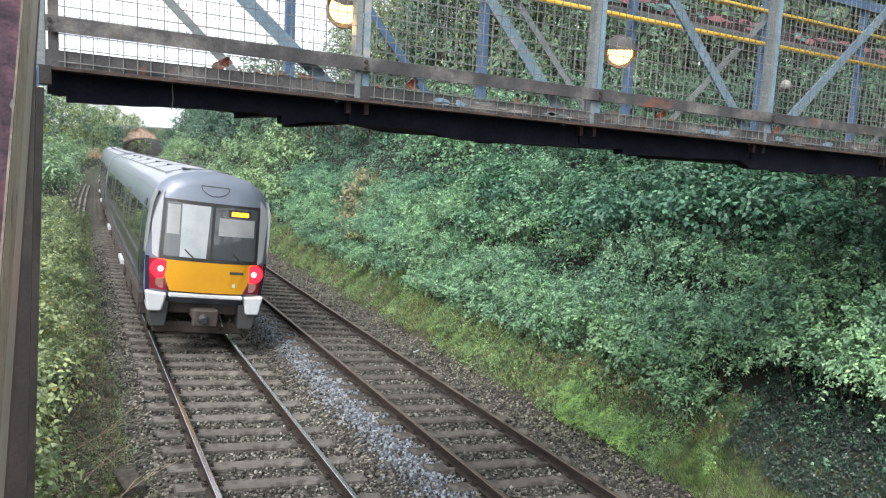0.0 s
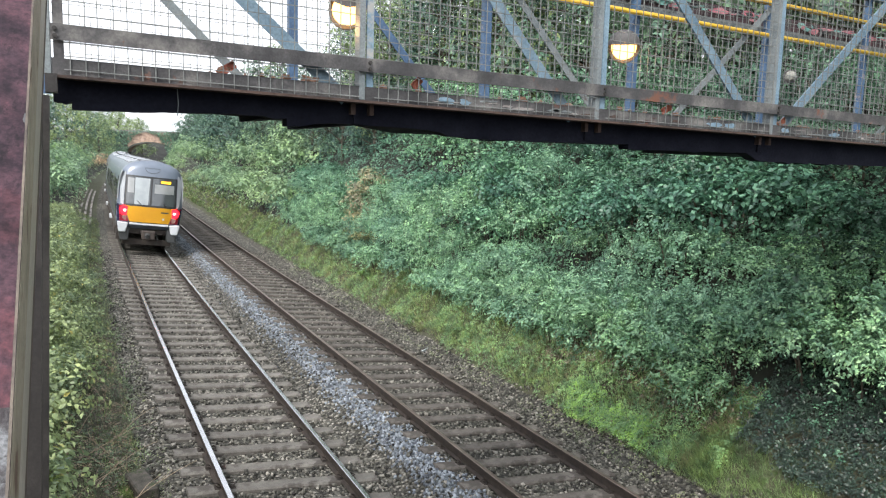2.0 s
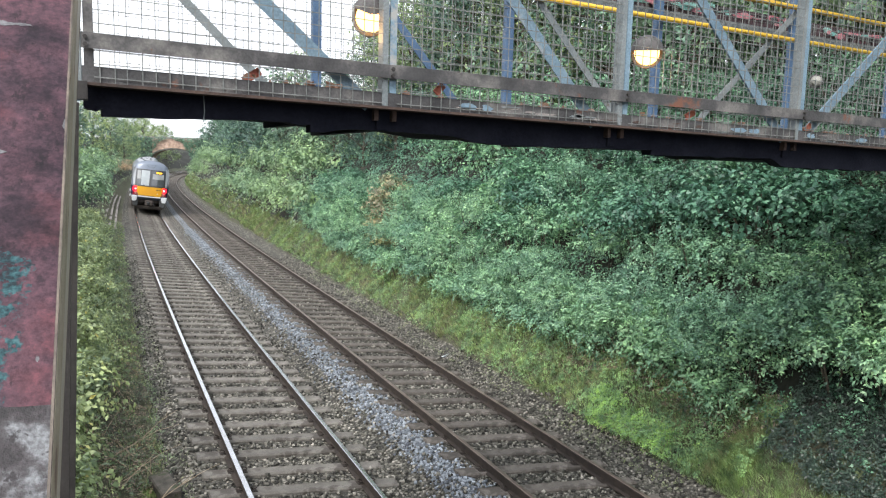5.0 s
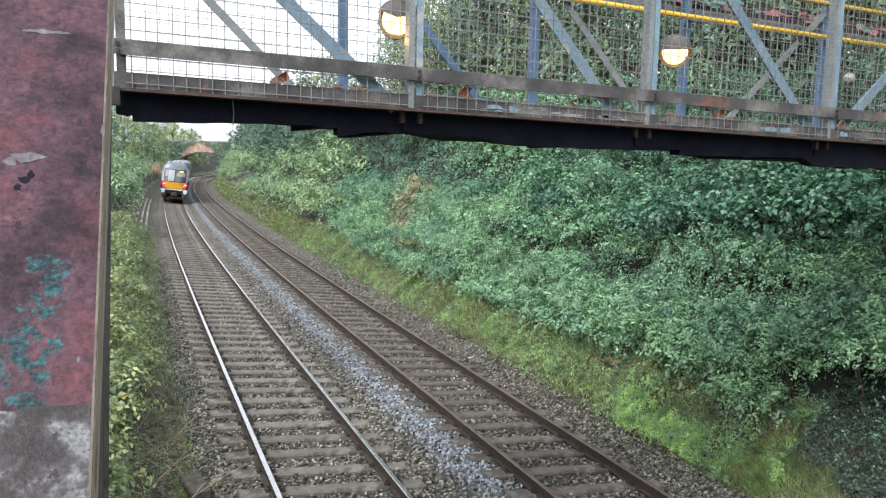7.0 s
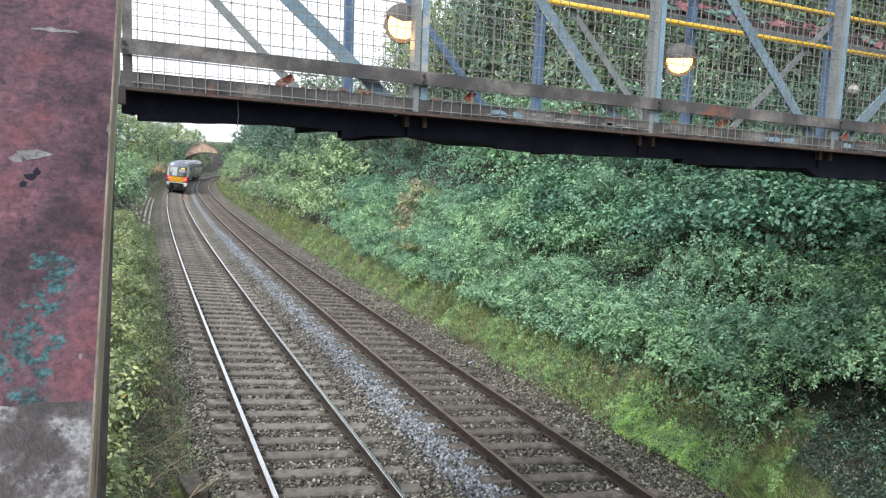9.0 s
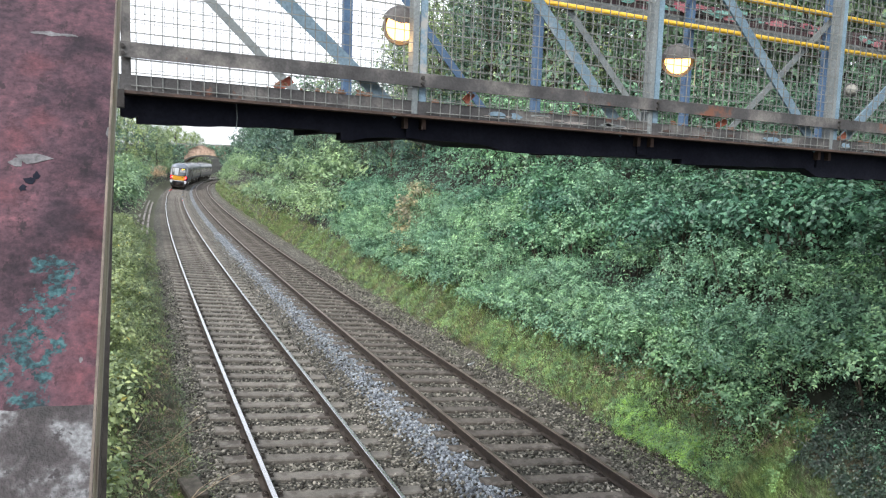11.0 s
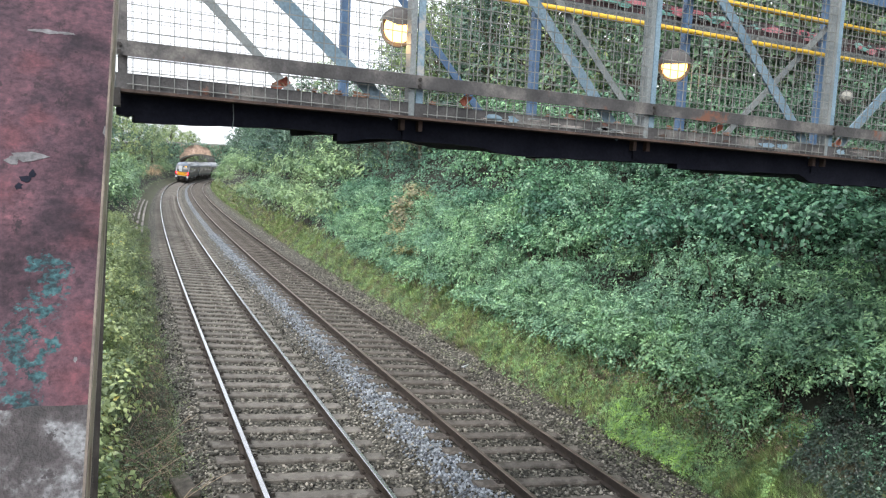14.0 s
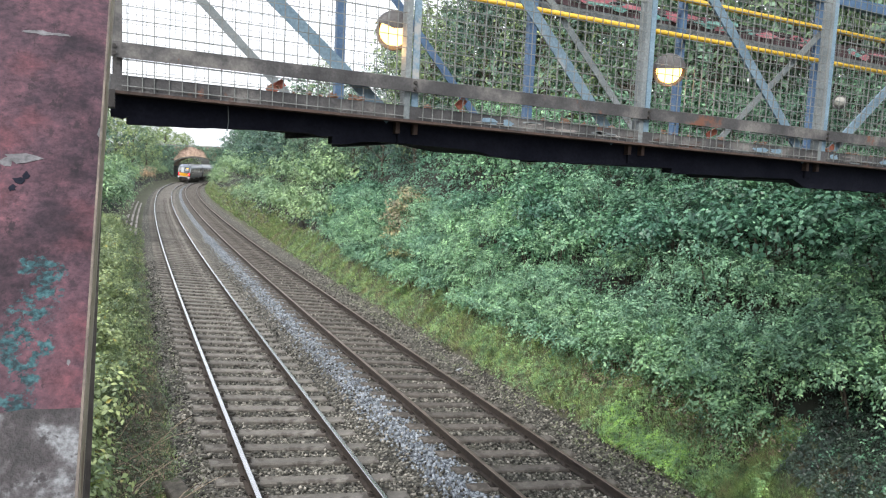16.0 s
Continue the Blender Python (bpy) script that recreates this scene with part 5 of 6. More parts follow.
def blades(name, label, mat, seed, count, u0, u1, o0, o1, tall, near=1.6, width=0.008, clump=1.0, lay=0.9):
    """Bent grass blades in tufts."""
    rng = np.random.default_rng(seed)
    per = 7
    n = count // per
    u = u0 + (u1 - u0) * rng.random(n) ** near
    off = o0 + (o1 - o0) * rng.random(n)
    P, _ = slope_points(u, off)
    keep = np.array([noise.noise((x * 1.3, y * 1.3, 3.0 + seed)) for x, y, _ in P.tolist()]) + rng.uniform(-0.35, 0.5, n) > -0.1 * clump
    P, u = np.repeat(P[keep], per, 0), np.repeat(u[keep], per)
    n = len(P)
    a = rng.uniform(0, 2 * math.pi, n)
    D = np.stack([np.cos(a), np.sin(a), np.zeros(n)], -1)
    P = P + D * rng.uniform(0, 0.04, (n, 1)) - np.array([0, 0, 0.02])
    W = np.stack([-np.sin(a), np.cos(a), np.zeros(n)], -1) * (width * (1 + 0.03 * u))[:, None]
    H = (tall * rng.uniform(0.4, 1.3, n))[:, None]
    up = np.array([0, 0, 1.0])
    lean = rng.uniform(0.2, 1.0, (n, 1)) * lay
    D = D + np.array([-0.35, 0, 0])
    V = np.empty((n, 4, 3))
    T = up * H * (1.05 - 0.45 * lean) + D * lean * H * 1.1
    V[:, 0], V[:, 1] = P - W * 0.6, P + T * 0.5 + up * H * 0.06 - W
    V[:, 2], V[:, 3] = P + T, P + T * 0.5 + up * H * 0.06 + W
    tagged(new(name, quads(name, V.reshape(-1, 3), mat)), label, "grass", kind="stuff")


def plant(u, off, turn, scale=1.0, sink=0.05):
    p = on_line(u, off, float(ground_z(off)) - sink)
    p[2] += relief(p[None], np.array([off]))[0]
    return Matrix.Translation(p) @ pose(0, 0, 0, 0, 0, turn) @ Matrix.Scale(scale, 4)


def scatter(kinds, places, rng):
    """Sets the kinds out in turn; the first of each kind is moved, the rest are copies."""
    used = set()
    for k, u, off, s in places:
        m = plant(u, off, rng.uniform(0, 360), s)
        if k in used:
            copy_thing(kinds[k], m)
        else:
            kinds[k].matrix_basis = m
            used.add(k)


rng = random.Random(21)
bushes = [make_bush("dense light-green shrub on the cutting bank", L_BUSH, 31, 1.15, 1.55, 3500, 0.08),
          make_bush("spreading green shrub with hanging shoots", L_PALEBUSH, 32, 1.05, 1.4, 3300, 0.077),
          make_bush("dark green bramble bush", L_IVY, 33, 1.1, 1.25, 3000, 0.086, wide=0.65),
          make_bush("tawny dying shrub among green ones", L_DRY, 34, 0.5, 1.3, 1200, 0.07),
          make_bush("large far shrub on the bank", L_FARSHRUB, 35, 1.9, 2.2, 1300, 0.21, length=0.55),
          make_bush("reedy thicket on the bank, paled for distance haze", L_FAR, 36, 1.5, 1.7, 950, 0.2, length=0.55, wide=0.3),
          make_bush("low olive and straw-coloured scrub", L_STRAW, 37, 1.3, 1.05, 1100, 0.14, length=0.45),
          make_bush("clump of rust-brown bracken on the bank", L_BRACKEN, 38, 1.5, 1.8, 1000, 0.17, length=0.5),
          make_bush("low mixed bramble and weed clump", L_WEED, 39, 0.55, 0.62, 1500, 0.055, 7, 0.18, wide=0.6),
          make_bush("low clump of bright lime-green herbs", L_LIME, 40, 0.34, 0.26, 800, 0.034, 6, 0.1, "herbs", "verge herbs", 0.65),
          make_bush("mound of deep-green ivy on the slope", L_SHADEIVY, 45, 1.25, 1.0, 3500, 0.06, 7, 0.2, "ivy", "ivy mounds", 0.75),
          make_bush("low leafy shrub at the foot of the bank", L_BUSH, 56, 0.68, 0.72, 1500, 0.076),
          make_bush("yellow-green bramble clump beside the track", L_LIMEBUSH, 46, 0.5, 0.55, 1300, 0.055, 7, 0.18, wide=0.6)]
places = []
u = 3.6
while u < 36:
    places.append((rng.choice((0, 1, 1, 0)), u, rng.uniform(6.75, 7.05) + (0.25 if u < 7 else 0), rng.uniform(0.82, 1.08)))
    u += rng.uniform(0.7, 1.05)
u = 3.4
while u < 37:
    places.append((rng.choice((0, 1, 2, 1)), u, rng.uniform(7.4, 8.1), rng.uniform(0.85, 1.15)))
    u += rng.uniform(0.85, 1.2)
u = 3.0
while u < 19:
    places.append((rng.choice((10, 10, 2)) if u < 13.5 else rng.choice((0, 2, 1, 2)), u, rng.uniform(8.2, 9.2), rng.uniform(0.9, 1.25)))
    u += rng.uniform(1.0, 1.4)
u = 2.6
while u < 16.5:
    places.append((10, u, rng.uniform(9.3, 10.4), rng.uniform(0.9, 1.3)))
    u += rng.uniform(1.1, 1.5)
places += [(1, 5.1, 7.0, 1.0), (0, 5.9, 7.1, 1.0), (1, 6.7, 7.05, 1.0), (0, 7.4, 7.0, 1.0), (1, 7.8, 6.65, 0.9), (0, 8.7, 6.65, 0.85), (1, 9.6, 6.6, 0.85), (0, 10.5, 6.6, 0.85), (1, 11.4, 6.6, 0.85), (0, 12.4, 6.6, 0.85), (1, 13.4, 6.6, 0.85), (0, 14.4, 6.55, 0.85),
           (1, 15.5, 6.55, 0.8), (0, 16.6, 6.55, 0.8), (0, 24, 8.3, 0.9), (2, 21.5, 8.4, 0.9), (2, 34, 8.2, 0.9)]
u = 2.2
while u < 15.5:
    places.append((10, u, rng.uniform(10.9, 12.0), rng.uniform(1.1, 1.4)))
    u += rng.uniform(1.2, 1.6)
u = 7.9
while u < 31:
    places.append((11, u, rng.uniform(6.35, 6.5), rng.uniform(0.85, 1.15)))
    u += rng.uniform(0.65, 0.95)
u = 2.0
while u < 42:
    places.append((4, u, rng.uniform(14.0, 15.2), rng.uniform(1.1, 1.4)))
    u += rng.uniform(1.8, 2.4)
places += [(3, 24.8, 7.1, 1.35), (3, 25.5, 7.3, 1.35), (3, 25.3, 6.8, 0.9), (6, 24.0, 6.7, 0.45), (6, 26.6, 6.6, 0.5)]
u = 36.0
while u < 172:
    places.append((rng.choice((6, 6, 5, 4)) if u > 60 else rng.choice((4, 4, 5)), u, rng.uniform(6.9, 7.4), rng.uniform(0.6, 0.8)))
    if u > 40:
        places.append((rng.choice((4, 5, 4)), u + rng.uniform(-1, 1), rng.uniform(8.6, 9.4), rng.uniform(0.75, 1.0)))
    u += rng.uniform(2.0, 2.8) * (1 + max(0, u - 60) * 0.018)
u = 26.0
while u < 170:
    far = u > 36
    places.append((rng.choice((5, 5, 5, 4)) if far else rng.choice((1, 2, 0)), u, rng.uniform(-4.7, -4.1) - (0.3 if far else 0), rng.uniform(0.8, 1.05) * (1.0 if far else 0.8)))
    u += rng.uniform(2.0, 2.9) * (1 + max(0, u - 60) * 0.016) if far else rng.uniform(1.4, 2.0)
u = 5.5
while u < 40:
    places.append((rng.choice((8, 8, 12)) if u < 11 or u > 24 else 8, u, rng.uniform(-3.0, -2.7) - (0.22 if u < 12 else 0), rng.uniform(0.75, 1.25) * (0.8 if u < 12 else 1)))
    places.append((8, u + 0.4, rng.uniform(-3.6, -3.3), rng.uniform(1.0, 1.5)))
    u += rng.uniform(0.65, 1.0)
places += [(12, 8.4, -2.85, 0.7), (12, 9.1, -2.95, 0.8), (12, 7.7, -2.8, 0.7)]
places += [(7, 118, -3.9, 1.0), (7, 123, -4.2, 1.15), (7, 129, -4.1, 1.2), (7, 135, -4.0, 1.1)]
places += [(4, 171, 7.0, 0.9), (4, 166, 7.2, 0.9), (5, 161, 7.0, 0.85), (4, 174, 7.6, 1.0)]
places += [(9, 10.2, 5.5, 0.55), (9, 8.9, 5.75, 1.0), (9, 9.4, 5.85, 0.7), (9, 22.6, 6.15, 1.5), (9, 23.4, 6.1, 1.2), (9, 21.9, 6.05, 1.0), (9, 9.8, 6.1, 0.8)]
scatter(bushes, places, rng)

trees = [make_tree("tall dark-green tree on the cutting edge", L_TREE, 41, 11, 3.8, 4900, 0.235, 0.08),
         make_tree("broad dark-green tree with hanging foliage", L_DARKTREE, 42, 8.5, 3.4, 5700, 0.2, 0.0, 0.8),
         make_tree("yellow-green tree behind the bank", L_OLIVE, 43, 10, 3.6, 4600, 0.3, 0.0),
         make_tree("small tree hung with bright creeper leaves", L_CREEPER, 44, 2.9, 1.9, 4600, 0.13, 0.0, 0.9),
         make_tree("dark-green tree far along the line", L_DARKTREE, 47, 8.5, 3.5, 1800, 0.44, 0.0),
         make_tree("yellow-green tree far along the line", L_OLIVE, 48, 10, 3.6, 1800, 0.44, 0.0)]
stands = [(3, 18.2, 10.3, 1.0), (3, 21.6, 10.1, 1.0), (3, 25.2, 10.1, 1.0), (3, 15.0, 11.0, 0.9),
          (1, 28.6, 11.8, 0.85), (1, 32.6, 10.2, 0.6), (1, 36.4, 9.8, 0.6), (2, 34.0, 11.4, 0.75), (1, 40.5, 9.4, 0.7), (1, 45.5, 9.4, 0.75), (1, 51, 9.6, 0.7), (1, 56.5, 9.5, 0.75), (1, 31, 12.2, 0.95), (1, 38.5, 11.4, 0.85), (1, 44, 11.2, 0.8), (1, 52, 11.4, 0.8),
          (0, 8, 13.5, 1.0), (0, 12.5, 14.0, 1.1), (0, 17.5, 14.2, 1.1), (2, 22, 14.6, 1.05), (2, 27, 15, 1.1), (0, 32, 15, 1.1), (2, 37, 14.5, 1.05), (2, 43, 15.5, 1.0),
          (0, 4, 14.6, 1.1), (0, 0.5, 13.8, 1.1), (2, 49, 15, 1.0), (1, 57, 9.5, 0.85), (4, 62, 11, 0.85), (4, 69, 10.5, 0.8), (4, 78, 10.5, 0.8), (4, 88, 11, 0.8), (4, 99, 11, 0.75), (4, 112, 12, 0.75), (4, 126, 12, 0.7), (4, 140, 13, 0.7),
          (5, 70, 14, 0.8), (5, 84, 15, 0.75), (4, 62.5, 9.4, 0.7), (4, 69, 9.4, 0.75), (4, 76, 9.4, 0.7), (4, 84, 9.8, 0.7), (4, 94, 9.8, 0.7),
          (4, 58, -9.5, 0.7), (4, 68, -8.6, 0.7), (4, 78, -9.0, 0.8), (5, 88, -8.5, 0.85), (4, 97, -8.5, 0.85), (5, 106, -8, 0.95), (4, 114, -9, 0.9), (5, 122, -7.5, 0.95), (4, 130, -8.5, 0.95),
          (5, 138, -6.5, 0.95), (4, 146, -8, 1.0), (5, 153, -6, 0.95), (4, 162, -8, 1.0), (5, 169, -7, 1.0), (5, 192, -6, 1.05), (5, 185, -7, 1.1), (5, 200, -10, 1.1), (4, 208, -14, 1.2), (5, 196, -15, 1.1),
          (5, 215, 20, 1.0), (4, 205, 26, 1.2), (4, 180, 14, 1.0), (4, 168, 13.5, 0.95), (5, 156, 14, 0.9), (5, 222, -11, 0.9), (4, 150, 11, 0.9), (4, 160, 11.5, 0.9), (4, 172, 11.5, 1.0), (5, 190, 11, 1.1), (5, 230, -13, 0.9),
          (4, 184, 7.5, 1.15), (2, 25, 12.6, 0.8), (2, 29.5, 13.0, 0.85), (2, 34.5, 12.8, 0.8), (4, 178, 9.5, 1.3), (5, 205, -5.5, 1.1), (4, 196, 9, 1.1), (5, 205, 10, 1.2),
          (0, 13, 13.2, 0.85), (0, 16, 12.8, 0.85), (0, 20, 13.2, 0.9), (0, 24, 13.2, 0.9), (0, 2, 12.6, 0.85), (0, 28, 14, 1.0), (0, 6.5, 13.6, 0.9), (0, 10.5, 13.2, 0.9), (4, 12, 19.5, 1.6), (4, 4, 19, 1.6), (4, 20, 20, 1.6), (4, 27, 19, 1.4)]
scatter(trees, stands, rng)

carpet("ivy_bank", "dense dark ivy covering the cutting slope", L_SHADEIVY, 51, 54000, 2.0, 19, 6.9, 13.5, 0.078, 0.5, 1.0)
carpet("ivy_bank", "ivy and brambles under the bank trees", L_IVY, 49, 20000, 19, 42, 6.9, 13.5, 0.13, 0.5, 1.0)
carpet("bank_foot", "low leafy growth at the foot of the cutting slope", L_IVY, 50, 12000, 2.5, 36, 6.3, 7.6, 0.055, 0.3, 1.5, "undergrowth")
carpet("ivy_hollow", "small-leaved ivy in the hollow, shade of the bushes put into its colour", L_DARKIVY, 67, 24000, 3.6, 7.0, 6.02, 7.2, 0.042, 0.15, 1.0, "ivy")
carpet("far_bank_cover", "olive-green undergrowth on the distant bank", L_FAR, 52, 18000, 36, 180, 6.5, 14, 0.16, 0.5, 1.0, "undergrowth")
carpet("far_bank_cover", "green undergrowth on the distant bank", L_FAR, 53, 17000, 30, 180, -12, -2.9, 0.15, 0.4, 1.3, "undergrowth")
carpet("bank_weeds", "mixed green weeds and brambles beside the track", L_WEED, 54, 17000, 4.0, 38, -5.0, -2.6, 0.06, 0.35, 1.3, "weeds")
carpet("verge_weeds", "low weeds at the edge of the ballast", L_WEED, 55, 24000, 5.0, 50, -2.7, -1.62, 0.034, 0.1, 1.5, "weeds", patchy=-0.15)
carpet("verge_weeds", "low weeds along the ballast edge", L_HERB, 56, 42000, 7.0, 40, 5.45, 6.55, 0.036, 0.14, 1.6, "weeds", patchy=-0.3)
carpet("verge_weeds", "low green herbs under the bushes", L_HERB, 71, 9000, 7.1, 17, 5.65, 6.6, 0.034, 0.12, 1.2, "weeds")
carpet("lime_weeds", "bright lime-green weeds on the verge", L_LIME, 57, 9000, 7.9, 10.6, 5.48, 5.95, 0.03, 0.1, 1.0, "weeds", patchy=0.08)
carpet("leaf_litter", "brown dead undergrowth at the foot of the bank", L_LITTER, 58, 3500, 7.0, 12, 6.15, 6.6, 0.045, 0.1, 1.0, "leaf litter")
carpet("leaf_litter", "dry brown leaf litter among the verge grass", L_LITTER, 68, 6000, 9.0, 26, 5.4, 6.4, 0.032, 0.06, 1.3, "leaf litter", patchy=0.0)
carpet("leaf_litter", "brown dead undergrowth beside the track", L_LITTER, 59, 17000, 5.5, 18, -2.9, -1.8, 0.036, 0.05, 1.2, "leaf litter")
carpet("moss", "grey-green moss and seedlings on the ballast shoulder", L_MOSS, 65, 15000, 5.0, 26, -2.3, -1.4, 0.022, 0.02, 1.4, "moss", patchy=-0.1)
carpet("moss", "grey-green moss creeping over the old ballast shoulder", L_MOSS, 69, 14000, 5.0, 30, 5.0, 5.65, 0.022, 0.02, 1.4, "moss", patchy=-0.2)
blades("verge_grass", "rough green and straw-coloured grass on the verge", L_MEADOW, 61, 60000, 7.0, 50, 5.5, 6.6, 0.2, 1.4, 0.0035)
blades("verge_grass", "lush green grass at the foot of the bank", L_LUSH, 70, 30000, 7.0, 20, 5.6, 6.5, 0.16, 1.3, 0.003, 0.6)
blades("verge_grass", "green grass tufts at the ballast edge", L_LUSH, 72, 9000, 5.6, 8.2, 5.45, 6.0, 0.15, 1.0, 0.003, 5.0)
blades("far_verge_grass", "green grass along the distant verge", L_MEADOW, 60, 12000, 45, 150, 5.6, 6.8, 0.3, 1.2, 0.008, 3.0)
blades("bank_grass", "rough green grass beside the track", L_MEADOW, 62, 18000, 5.0, 50, -3.0, -1.65, 0.13, 1.4, 0.003)
blades("grass_tuft", "yellow-green grass tuft over the concrete block", L_LIMEBUSH, 66, 1800, 9.55, 10.1, -2.05, -1.78, 0.12, 1.0, 0.002, 5.0)
blades("dry_grass", "dry straw-coloured grass beside the track", L_STRAW, 63, 7000, 5.0, 40, -3.0, -1.75, 0.16, 1.4, 0.0028, 0.0)
blades("dry_grass", "dry straw-coloured grass on the verge", L_STRAW, 64, 12000, 10.5, 30, 5.5, 6.4, 0.2, 1.2, 0.003, -1.0)


def build_dead_stems():
    r = random.Random(77)
    for u, off, ln, a in ((9.4, -2.35, 0.9, 30), (10.2, -2.2, 0.8, 150), (11.2, -2.5, 0.7, 60), (8.9, -2.6, 0.7, 20), (12.6, -2.1, 0.5, 100), (15.0, -2.6, 0.7, 70), (9.9, -1.9, 0.45, 110), (9.1, -2.0, 0.9, 15), (10.6, -2.1, 1.0, 140), (11.6, -1.95, 0.7, 40), (13.4, -2.2, 0.7, 120), (10.1, -2.5, 1.0, 10), (8.6, -2.1, 0.8, 50),
                          (8.5, 6.2, 0.6, 80), (8.9, 6.4, 0.7, 110), (9.3, 6.35, 0.6, 95), (8.1, 6.5, 0.7, 60), (7.7, 6.6, 0.8, 120), (10.6, 6.3, 0.5, 100), (11.4, 6.4, 0.5, 75)):
        p = on_line(u, off, float(ground_z(off)))
        p = Vector((p[0], p[1], p[2] + relief(p[None], np.array([off]))[0]))
        d = Vector((math.cos(radians(a)), math.sin(radians(a)), 0))
        s = 0.6 if off < 0 else 1.4
        pts = [p + d * ln * t + Vector((r.uniform(-0.03, 0.03), r.uniform(-0.03, 0.03), 0.14 + ln * s * t * (1 - 0.45 * t))) for t in (0, 0.35, 0.7, 1.0)]
        g = Geo().tube(pts, [0.006, 0.005, 0.004, 0.002], 5)
        g.tube([pts[1], pts[1] + d * 0.15 + Vector((0.06, -0.05, 0.16))], [0.004, 0.002], 4)
        tagged(part("bramble_cane", g, M_TWIG), "pale dead bramble cane on the bank", "bramble", "dead brambles")


build_dead_stems()


# ---- small things beside the track ----
def build_small():
    r = random.Random(8)
    p = on_line(9.75, -1.78, -0.1)
    t = thing("concrete_block", "old concrete block half buried beside the ballast", "concrete block", m=Matrix.Translation(p) @ pose(0, 0, 0, 4, -3, 12))
    part("block", Geo().box((0, 0, 0.05), (0.26, 0.6, 0.2)), M_OLDBLOCK, t, "", 0.02)
    t = thing("cable_trough", "pale concrete cable trough lids along the bank", "cable trough")
    for i in range(34):
        u = 46 + i * 1.0
        for q in (-0.3, 0.0, 0.3):
            m = line_pose(u, -2.4 + q, 0.06 - q * 0.4 + r.uniform(-0.02, 0.02)) @ pose(0, 0, 0, 0, -5, r.uniform(-2, 2))
            part("trough_lid", Geo().box((0, 0, 0), (0.13, 0.92, 0.1), None), M_CONCRETE, t).matrix_basis = m
    t = thing("litter", "scrap of white litter on the ballast shoulder", "litter")
    part("scrap", Geo().add([(4.78, 15.1, -0.26), (4.95, 15.16, -0.24), (4.98, 15.08, -0.2), (4.8, 15.04, -0.25), (4.9, 15.1, -0.3)], [(0, 1, 4), (1, 2, 4), (2, 3, 4), (3, 0, 4), (0, 3, 2, 1)]), M_WHITE, t)
    for x, z, w in ((-1.6, 4.845, 0.1), (-1.22, 4.83, 0.09), (-1.05, 4.83, 0.12), (-0.55, 4.82, 0.1), (0.55, 4.83, 0.12), (-0.3, 4.82, 0.1), (1.5, 4.83, 0.09), (2.6, 4.83, 0.09), (3.4, 4.83, 0.1), (2.1, 4.83, 0.07), (1.0, 4.82, 0.08), (3.7, 4.82, 0.08)) + tuple((r.uniform(-2.3, 5.0), r.uniform(4.79, 4.83), r.uniform(0.03, 0.07)) for _ in range(44)):
        g = Geo()
        for k in range(3):
            c = Vector((x + r.uniform(-0.3, 0.3) * w, BY0 + 0.05, bz(x, z) - 0.005 * k))
            a = r.uniform(0, 3.1)
            d, e = Vector((math.cos(a), 0.2, math.sin(a) * 0.5)) * w * 0.5, Vector((-math.sin(a) * 0.6, 0.1, math.cos(a) * 0.7)) * w * 0.3
            g.add([c - d, c + e, c + d, c - e, c + Vector((0, -0.015, 0.0))], [(0, 1, 4), (1, 2, 4), (2, 3, 4), (3, 0, 4)])
        tagged(part("dead_leaf", g, M_DEADLEAF), "curled brown dead leaf caught behind the mesh", "leaf", "dead leaves on the bridge")


build_small()


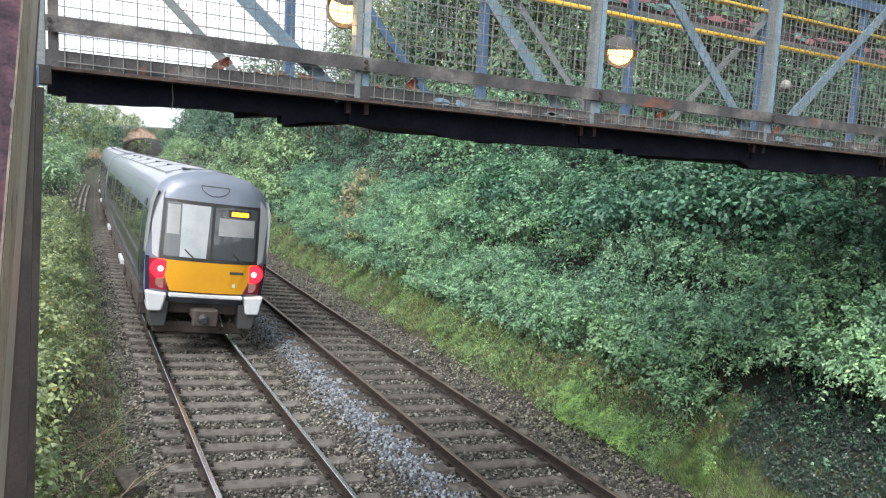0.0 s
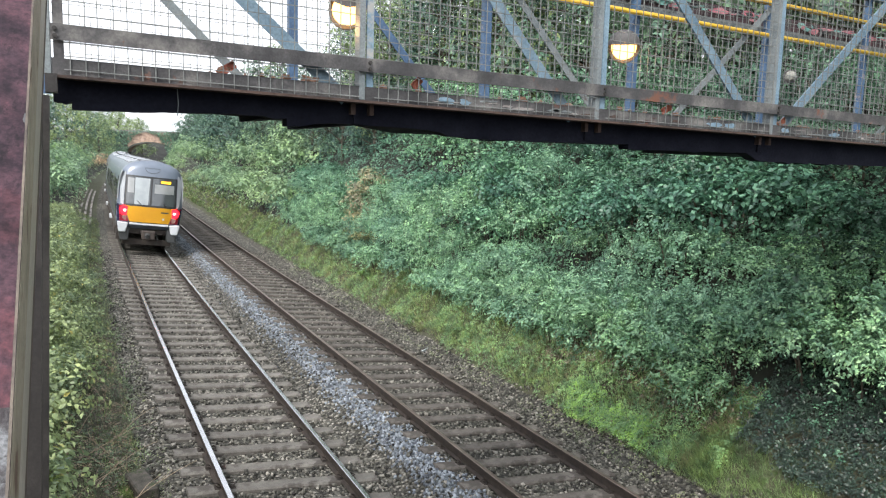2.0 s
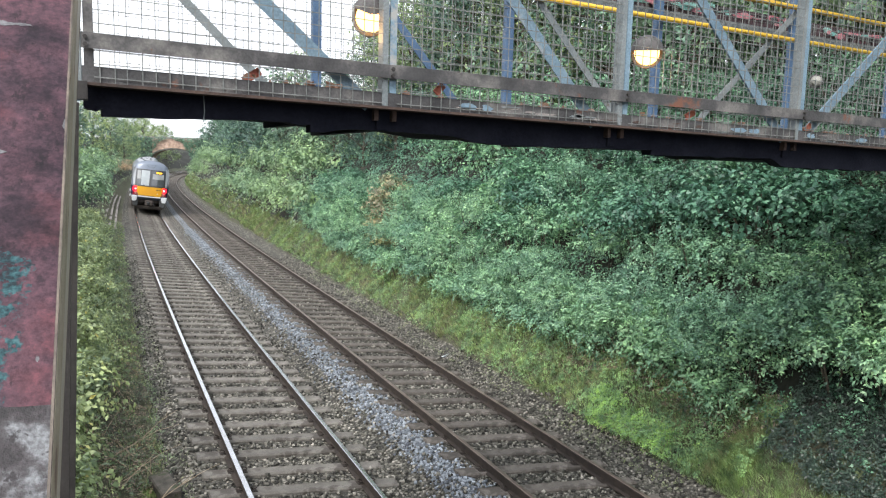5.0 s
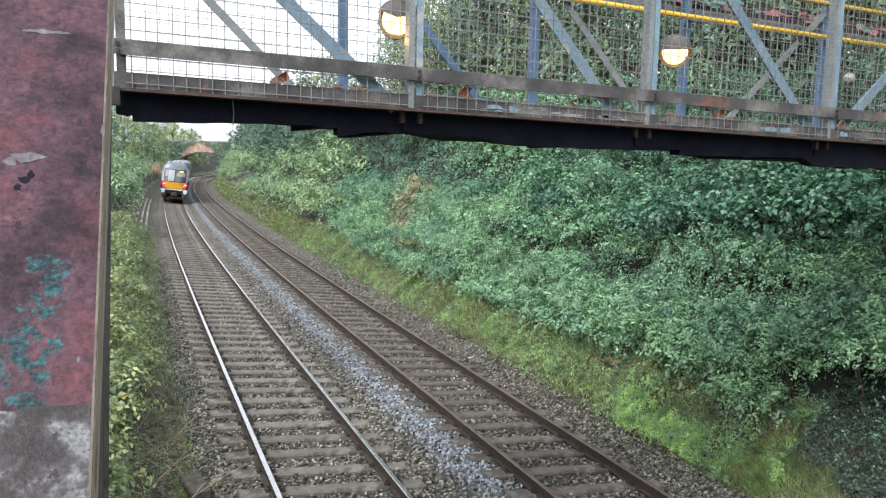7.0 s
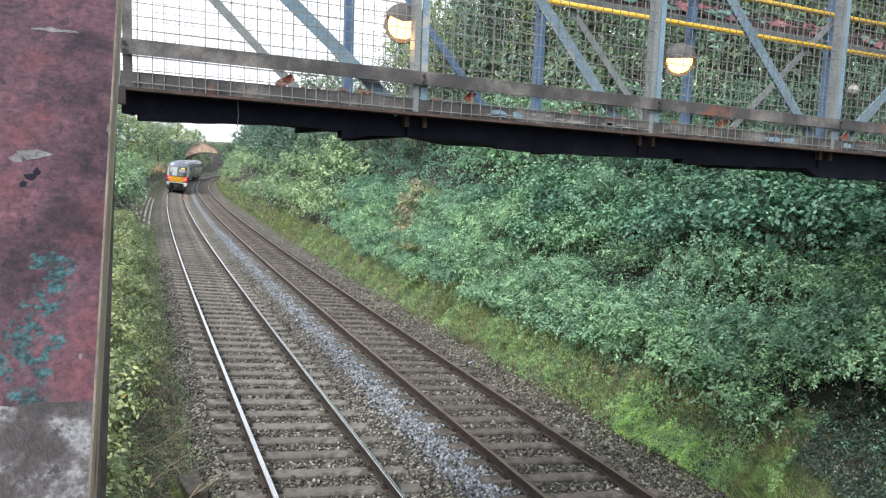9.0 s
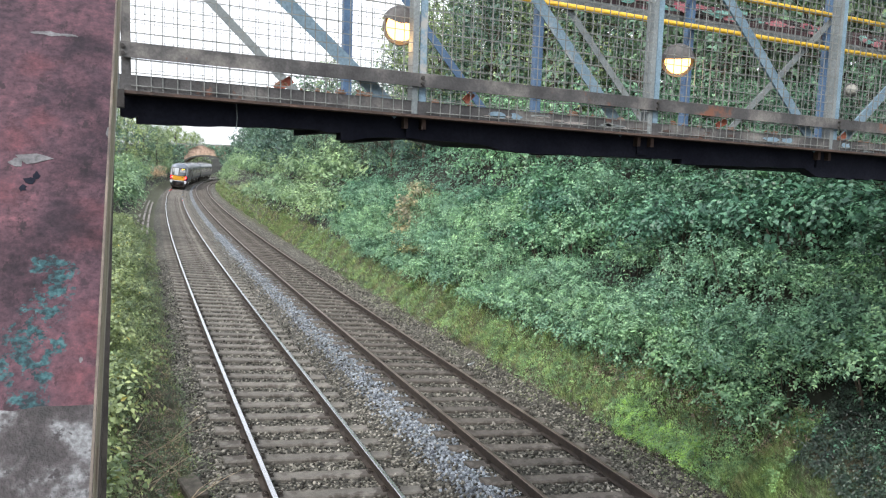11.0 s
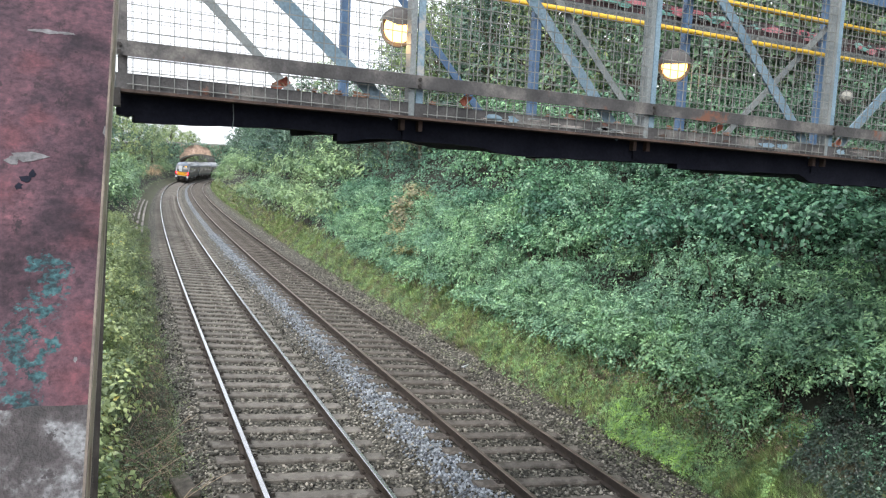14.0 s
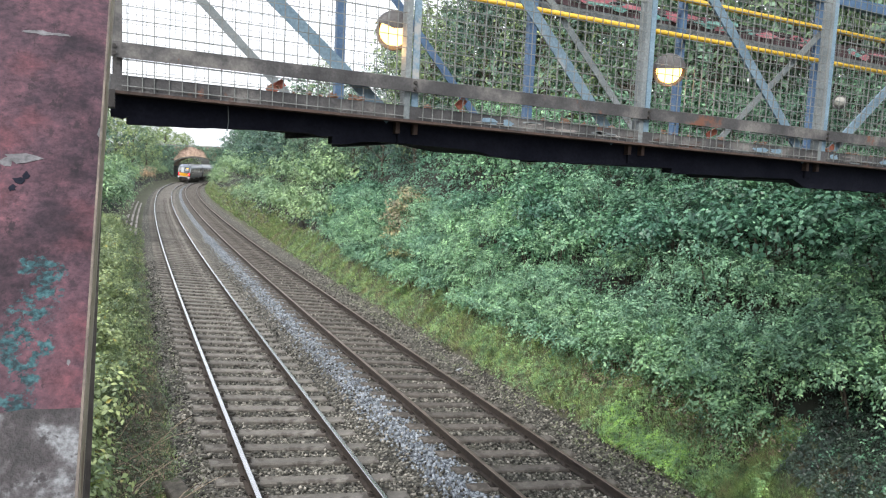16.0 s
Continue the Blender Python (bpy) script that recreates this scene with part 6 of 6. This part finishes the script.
# ---- brick arch bridge in the distance ----
def build_arch():
    u = 177.0
    x, y, _ = on_line(u, 0.9)
    b = thing("arch_bridge", "distant orange brick arch bridge overgrown with ivy", "bridge", m=pose(x, y, 0, 0, 0, -math.degrees(float(np.interp(u, LINE_U, LINE_H)))))
    half, spring, crown, top = 4.6, 3.3, 5.35, 7.9
    arc = [(half * math.cos(math.pi * k / 20), spring + (crown - spring) * math.sin(math.pi * k / 20)) for k in range(21)]
    for s in (-1, 1):
        part("abutment", Geo().box((s * 9.1, 3, 2.8), (9.0, 6, 6.4)).box((s * 9.1, 3, 6.9), (9.0, 6, 1.6)), M_STONEWALL, b, "dark stone abutment")
    g = Geo().prism(arc + [(-half, top), (half, top)], 6.0)
    part("spandrel", g, M_BRICK, b, "orange brick spandrel wall")
    for k in range(20):
        (xa, za), (xb, zb) = arc[k], arc[k + 1]
        m = 1.09
        part("arch_stone", Geo().add([(xx, yy, zz) for yy in (-0.08, 0.3) for xx, zz in ((xa, za), (xa * m, spring + (za - spring) * 1.14), (xb * m, spring + (zb - spring) * 1.14), (xb, zb))],
                                     [(0, 1, 2, 3), (4, 7, 6, 5), (0, 3, 7, 4), (1, 5, 6, 2), (0, 4, 5, 1), (3, 2, 6, 7)]), M_STONEWALL, b)
    part("parapet", Geo().box((0, 0.2, 7.9), (28, 0.5, 0.4)), M_CONCRETE, b, "pale coping on the parapet")
    rng2 = np.random.default_rng(88)
    n = 14000
    P = np.stack([rng2.uniform(-14, 14, n), rng2.uniform(-0.7, -0.05, n), rng2.uniform(0, 8.0, n)], -1)
    keep = abs(P[:, 0] + 0.75) > 3.7 - 0.5 * np.clip(P[:, 2] - 5, 0, 3) ** 1.7 + 0.3 * np.sin(P[:, 2] * 3)
    keep &= ~((abs(P[:, 0] + 0.5) < 4.2) & (P[:, 2] < 3.3 + 1.9 * np.sqrt(np.clip(1 - ((P[:, 0] + 0.5) / 4.2) ** 2, 0, 1))))
    P = P[keep]
    part("ivy", leaves("ivy", P, np.tile([0, -1.0, 0.3], (len(P), 1)), 0.35, L_TREE, rng2), L_TREE, b, "ivy hanging over the stonework")


build_arch()

motions()
